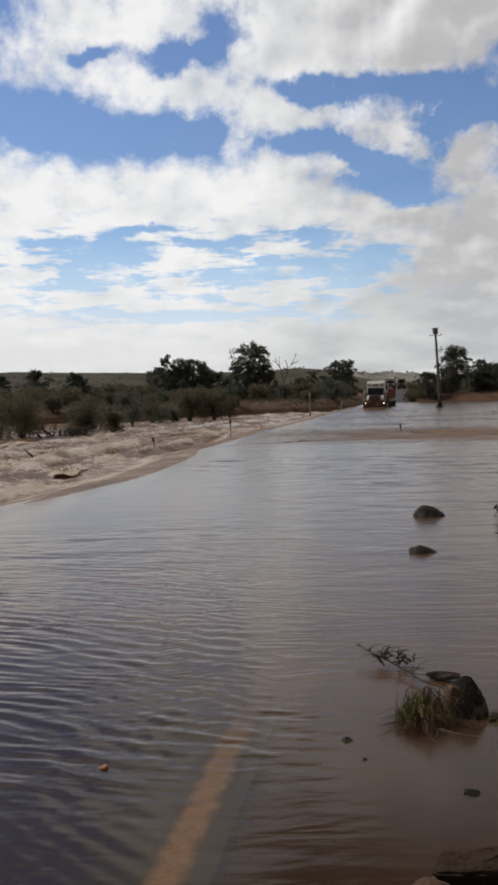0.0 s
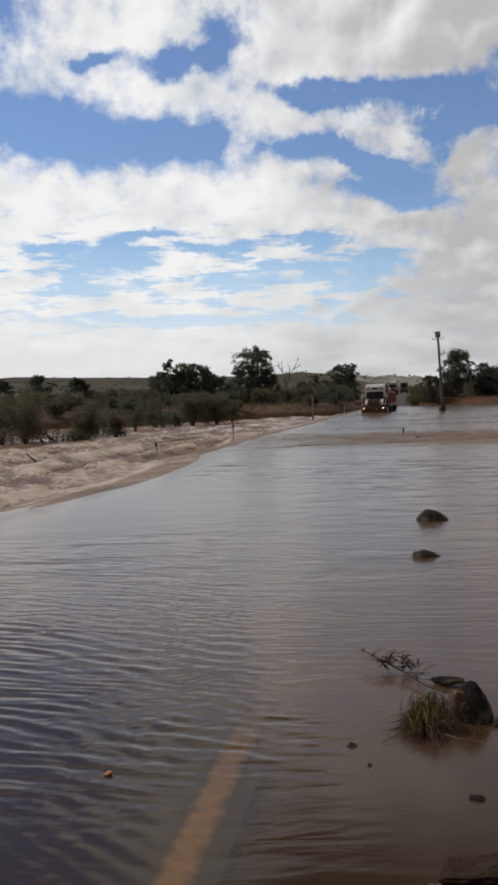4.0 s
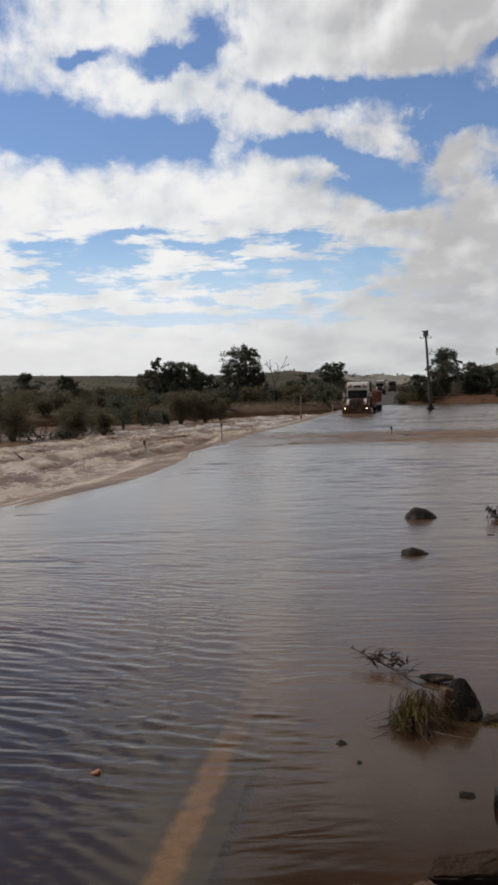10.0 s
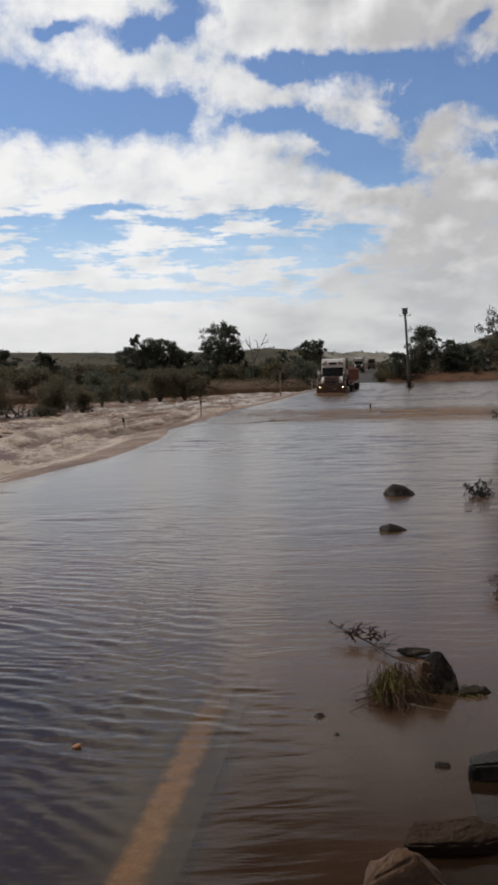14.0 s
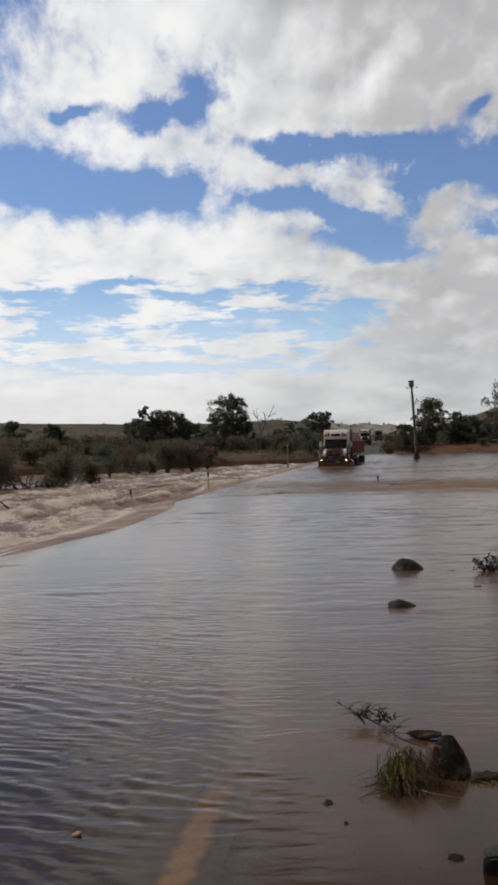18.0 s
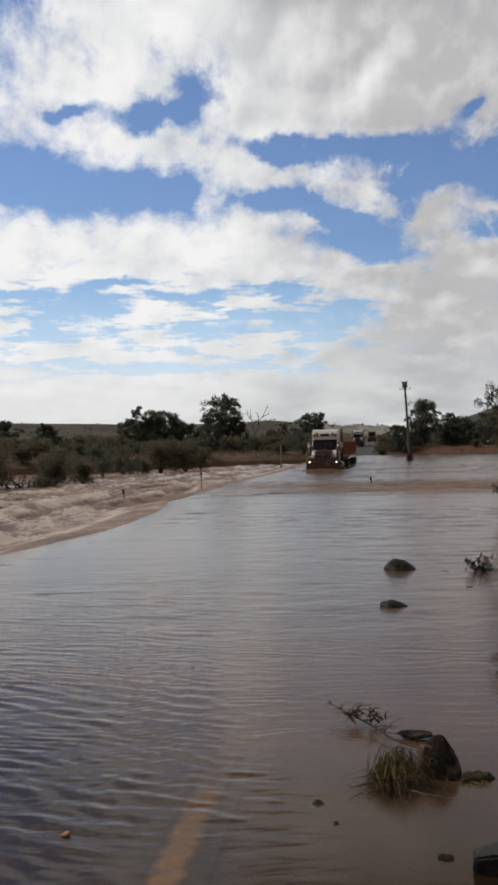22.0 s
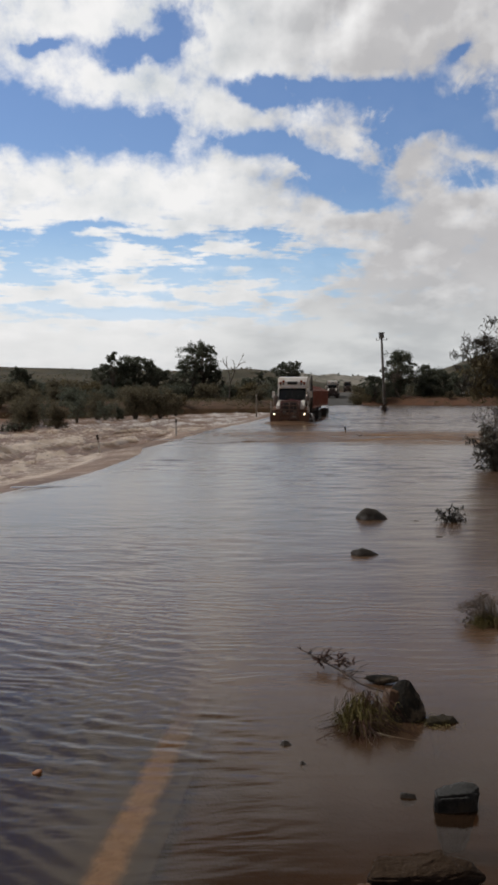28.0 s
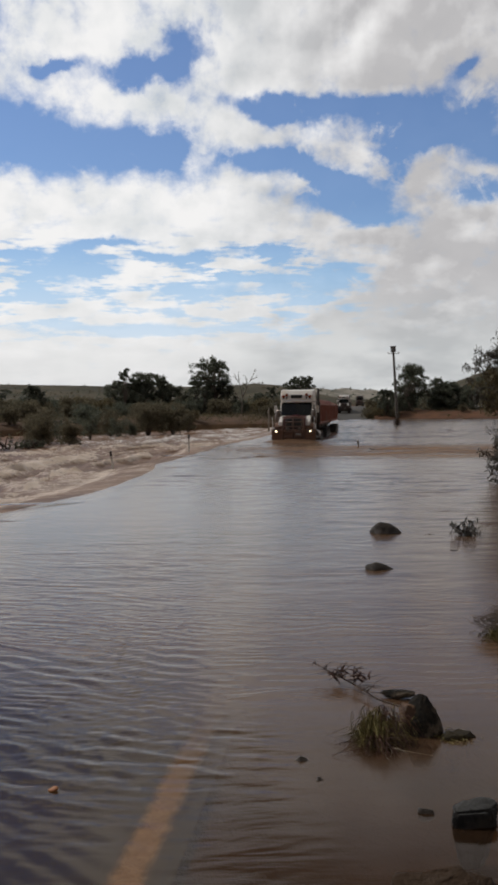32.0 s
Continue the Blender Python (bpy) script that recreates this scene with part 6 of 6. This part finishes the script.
    for y0, y1 in trailers:
        tub_trailer(ob, y0, y1, tub_paint, turning=turning)
    for (a0, a1), (b0, b1) in zip(trailers, trailers[1:]):
        part("drawbar", tube([(0, a1 - 0.2, 1.0), (0, b0 + 0.6, 1.05)], 0.09, 8), M["chassis"], ob)
    if bow:
        xs, ys = np.linspace(-3.2, 3.2, 61), graded([(-2.2, 0.09), (3, 0.14), (14, 0.5)])
        X, Y = np.meshgrid(xs, ys)
        nose = np.exp(-((Y + 0.35 - 0.10 * X**2) / 0.36) ** 2) * np.exp(-(X / 1.7) ** 4) * 0.20
        trail = 0.09 * np.exp(-((np.abs(X) - 1.5 - 0.10 * np.maximum(Y, 0)) / 0.28) ** 2) * ramp(Y, -0.4, 0.8) * (1 - ramp(Y, 6, 14))
        Z = 0.45 + nose + trail + 0.035 * many_noise(X * 1.5, Y * 1.5, 91, 4, 0.6) * (nose * 4 + trail * 8) - 0.09 * ramp(np.abs(X), 1.9, 3.1) - 0.09 * (1 - ramp(Y, -2.1, -1.0)) - 0.09 * ramp(Y, 11, 14)
        part("bow_wave", grid_mesh("bow_wave", X, Y, Z, M["bow"]), None, ob, "brown bow wave pushed up by the bumper")
    return ob, turning


lead, lead_wheels = road_train("road_train", "white-cabbed road train with red tubs wading through the flood", None, "white_paint", "maroon", "red_paint", [(4.75, 14.6), (16.0, 26.0)], "head")
second, second_wheels = road_train("road_train", "white-cabbed road train coming down to the flood", None, "white_paint", "dark_paint", "dark_paint", [(5.0, 14.6), (16.2, 26.0)], "lens", bow=False, bumper="chassis")
third, third_wheels = road_train("road_train", "dark truck waiting on the rise behind the others", None, "dark_paint", "maroon", "dark_paint", [(5.0, 14.0)], "lens", bow=False, bumper="chassis")


# ---- moving water ----
def lump(name, wide, deep, tall, seed, mat, foot=0.06):
    """One rigid hump of water with a ragged foot."""
    rng = np.random.default_rng(seed)
    u, v = np.meshgrid(np.linspace(-1, 1, 25), np.linspace(-1, 1, 17))
    r = np.sqrt(u**2 + v**2) + 0.16 * many_noise(u * 2.2 + seed, v * 2.2, seed, 3)
    Z = tall * (np.clip(1 - r**2, 0, 1) ** 1.3) * (1 + 0.8 * many_noise(u * 4 + seed, v * 4, seed + 2, 4, 0.65)) - foot * ramp(r, 0.95, 1.3)
    return grid_mesh(name, u * wide / 2, v * deep / 2, Z, mat)


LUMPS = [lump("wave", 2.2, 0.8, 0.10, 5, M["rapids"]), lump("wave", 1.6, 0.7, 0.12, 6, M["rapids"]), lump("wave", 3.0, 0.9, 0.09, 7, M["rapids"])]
SWELLS = [lump("swell", 1.7, 0.26, 0.004, 8, M["flood"], 0.01), lump("swell", 2.6, 0.34, 0.0045, 9, M["flood"], 0.01), lump("swell", 1.1, 0.22, 0.0035, 10, M["flood"], 0.01)]


def make_waves():
    """Humps of the rapids, each of which rides a stretch downstream and rises and sinks on the way."""
    rng = random.Random(3)
    made = []
    for k in range(46):
        y = 16 + 78 * rng.random() ** 1.3
        ob = new("wave", LUMPS[rng.randrange(3)])
        tagged(ob, "tan froth-streaked wave riding the rapids", "wave", "waves of the rapids", "stuff")
        made.append((ob, y, rng.uniform(1.5, 14), rng.uniform(0.35, 0.8), rng.uniform(0, 6.28), rng.uniform(-14, 14), rng.uniform(1.1, 2.0)))
    return made


def make_swells():
    """Low crests that slide across the flooded road towards the drop."""
    rng = random.Random(4)
    made = []
    for k in range(20):
        y = 15 + 40 * rng.random() ** 1.4
        ob = new("swell", SWELLS[rng.randrange(3)])
        tagged(ob, "low brown crest sliding across the flooded road", "wave", "crests on the flood", "stuff")
        made.append((ob, y, rng.uniform(2.5, 20), rng.uniform(0.25, 0.45), rng.uniform(-7, 3)))
    return made


def ripple_train(wide, deep, length, seed):
    """A rigid patch of short crests that dips under the surface at its rim."""
    u, v = np.meshgrid(np.linspace(-1, 1, 45), np.linspace(-1, 1, int(deep / 0.016)))
    rim = np.clip(1 - np.maximum(np.abs(u) ** 2.5, np.abs(v) ** 2.5) - 0.15 * many_noise(u * 2 + seed, v * 2, seed, 2), 0, 1)
    phase = v * deep / 2 / length + 0.5 * u**2 + 0.9 * many_noise(u * 1.8, v * 1.8 + seed, seed + 1, 3)
    Z = 0.0011 * np.sin(2 * np.pi * phase) * ramp(rim, 0.1, 0.6) - 0.006 * (1 - ramp(rim, 0.05, 0.7)) + 0.0008
    return grid_mesh("ripple", u * wide / 2, v * deep / 2, Z, M["flood"])


TRAINS = [ripple_train(1.9, 1.1, 0.15, 11), ripple_train(1.4, 0.9, 0.12, 12), ripple_train(2.4, 1.4, 0.19, 13)]


def make_ripples():
    """Short wave trains that drift over the shallows towards the drop."""
    rng = random.Random(8)
    made = []
    for k in range(26):
        y = 8.0 + 6.0 * rng.random()
        ob = new("ripple", TRAINS[rng.randrange(3)])
        tagged(ob, "train of small ripples drifting over the flooded road", "wave", "ripples on the flood", "stuff")
        made.append((ob, rng.uniform(-1.5, 5.0), y, rng.uniform(0.05, 0.14), rng.uniform(-0.03, 0.03), rng.uniform(-14, 4)))
    return made


waves = make_waves()
ripples = make_ripples()
swells = make_swells()


def motions():
    # the lead road train wades towards the near bank
    def on_road(t, y, depth, off):
        slope = math.atan((float(road_x(y + 9)) - float(road_x(y))) / 9.0)
        return t, pose(float(road_x(y)) + off, y, depth, 0, 0, -math.degrees(slope) - 0.9)

    lead_at = [(0, 97.0, 0.35), (4, 90.0, 0.33), (8, 83.5, 0.30), (12.5, 77.2, 0.27), (17, 71.0, 0.24), (21, 66.0, 0.25), (25, 61.0, 0.25), (28.5, 56.0, 0.25), (32, 50.5, 0.25)]
    rows = [on_road(t, y, -0.45, off) for t, y, off in lead_at]
    walk(lead, rows)
    second_at = [(0, 236, 2.0), (8, 218, 1.76), (17, 195, 1.43), (25, 180, 1.12), (32, 168, 0.87)]
    walk(second, [(t, pose(float(road_x(y)) - 0.9, y, z, 0, 0, -9.7)) for t, y, z in second_at])
    third.matrix_basis = pose(48.6, 285, 2.35, 0, 0, -9.7)
    times = [k * 0.5 for k in range(65)]

    def gone(table, t):
        return float(np.interp(t, [r[0] for r in table], [table[0][1] - r[1] for r in table]))

    for wheels, table in ((lead_wheels, lead_at), (second_wheels, second_at)):
        for w, r in wheels:
            base = w.matrix_basis.translation.copy()
            walk(w, [(t, pose(base.x, base.y, base.z, math.degrees(gone(table, t) / r), 0, 0)) for t in times])
    # the rapids' humps ride downstream, over 6 metres, and rise and sink
    for ob, y, a0, speed, phase, turn, beat in waves:
        rows = []
        for k in range(33):
            t = float(k)
            a = a0 + speed * t * 0.35
            z = float(rapid_z(np.array([a]), np.array([y]))[0]) - 0.05 + 0.07 * math.sin(beat * t + phase)
            rows.append((t, pose(float(lip_x(y)) - a, y, z, 0, 0, 90 + turn)))
        walk(ob, rows)
    for ob, x, y, speed, drift, turn in ripples:
        walk(ob, [(t, pose(x - speed * t, y + drift * t, 0.0, 0, 0, turn - (22 if x < 0 else 6))) for t in (0, 16, 32)])
    # the crests on the road slide across it
    for ob, y, a0, speed, turn in swells:
        rows = [(t, pose(float(lip_x(y)) + max(1.2, a0 - speed * 0.5 * t), y, -0.002, 0, 0, turn)) for t in (0, 8, 16, 24, 32)]
        walk(ob, rows)


motions()
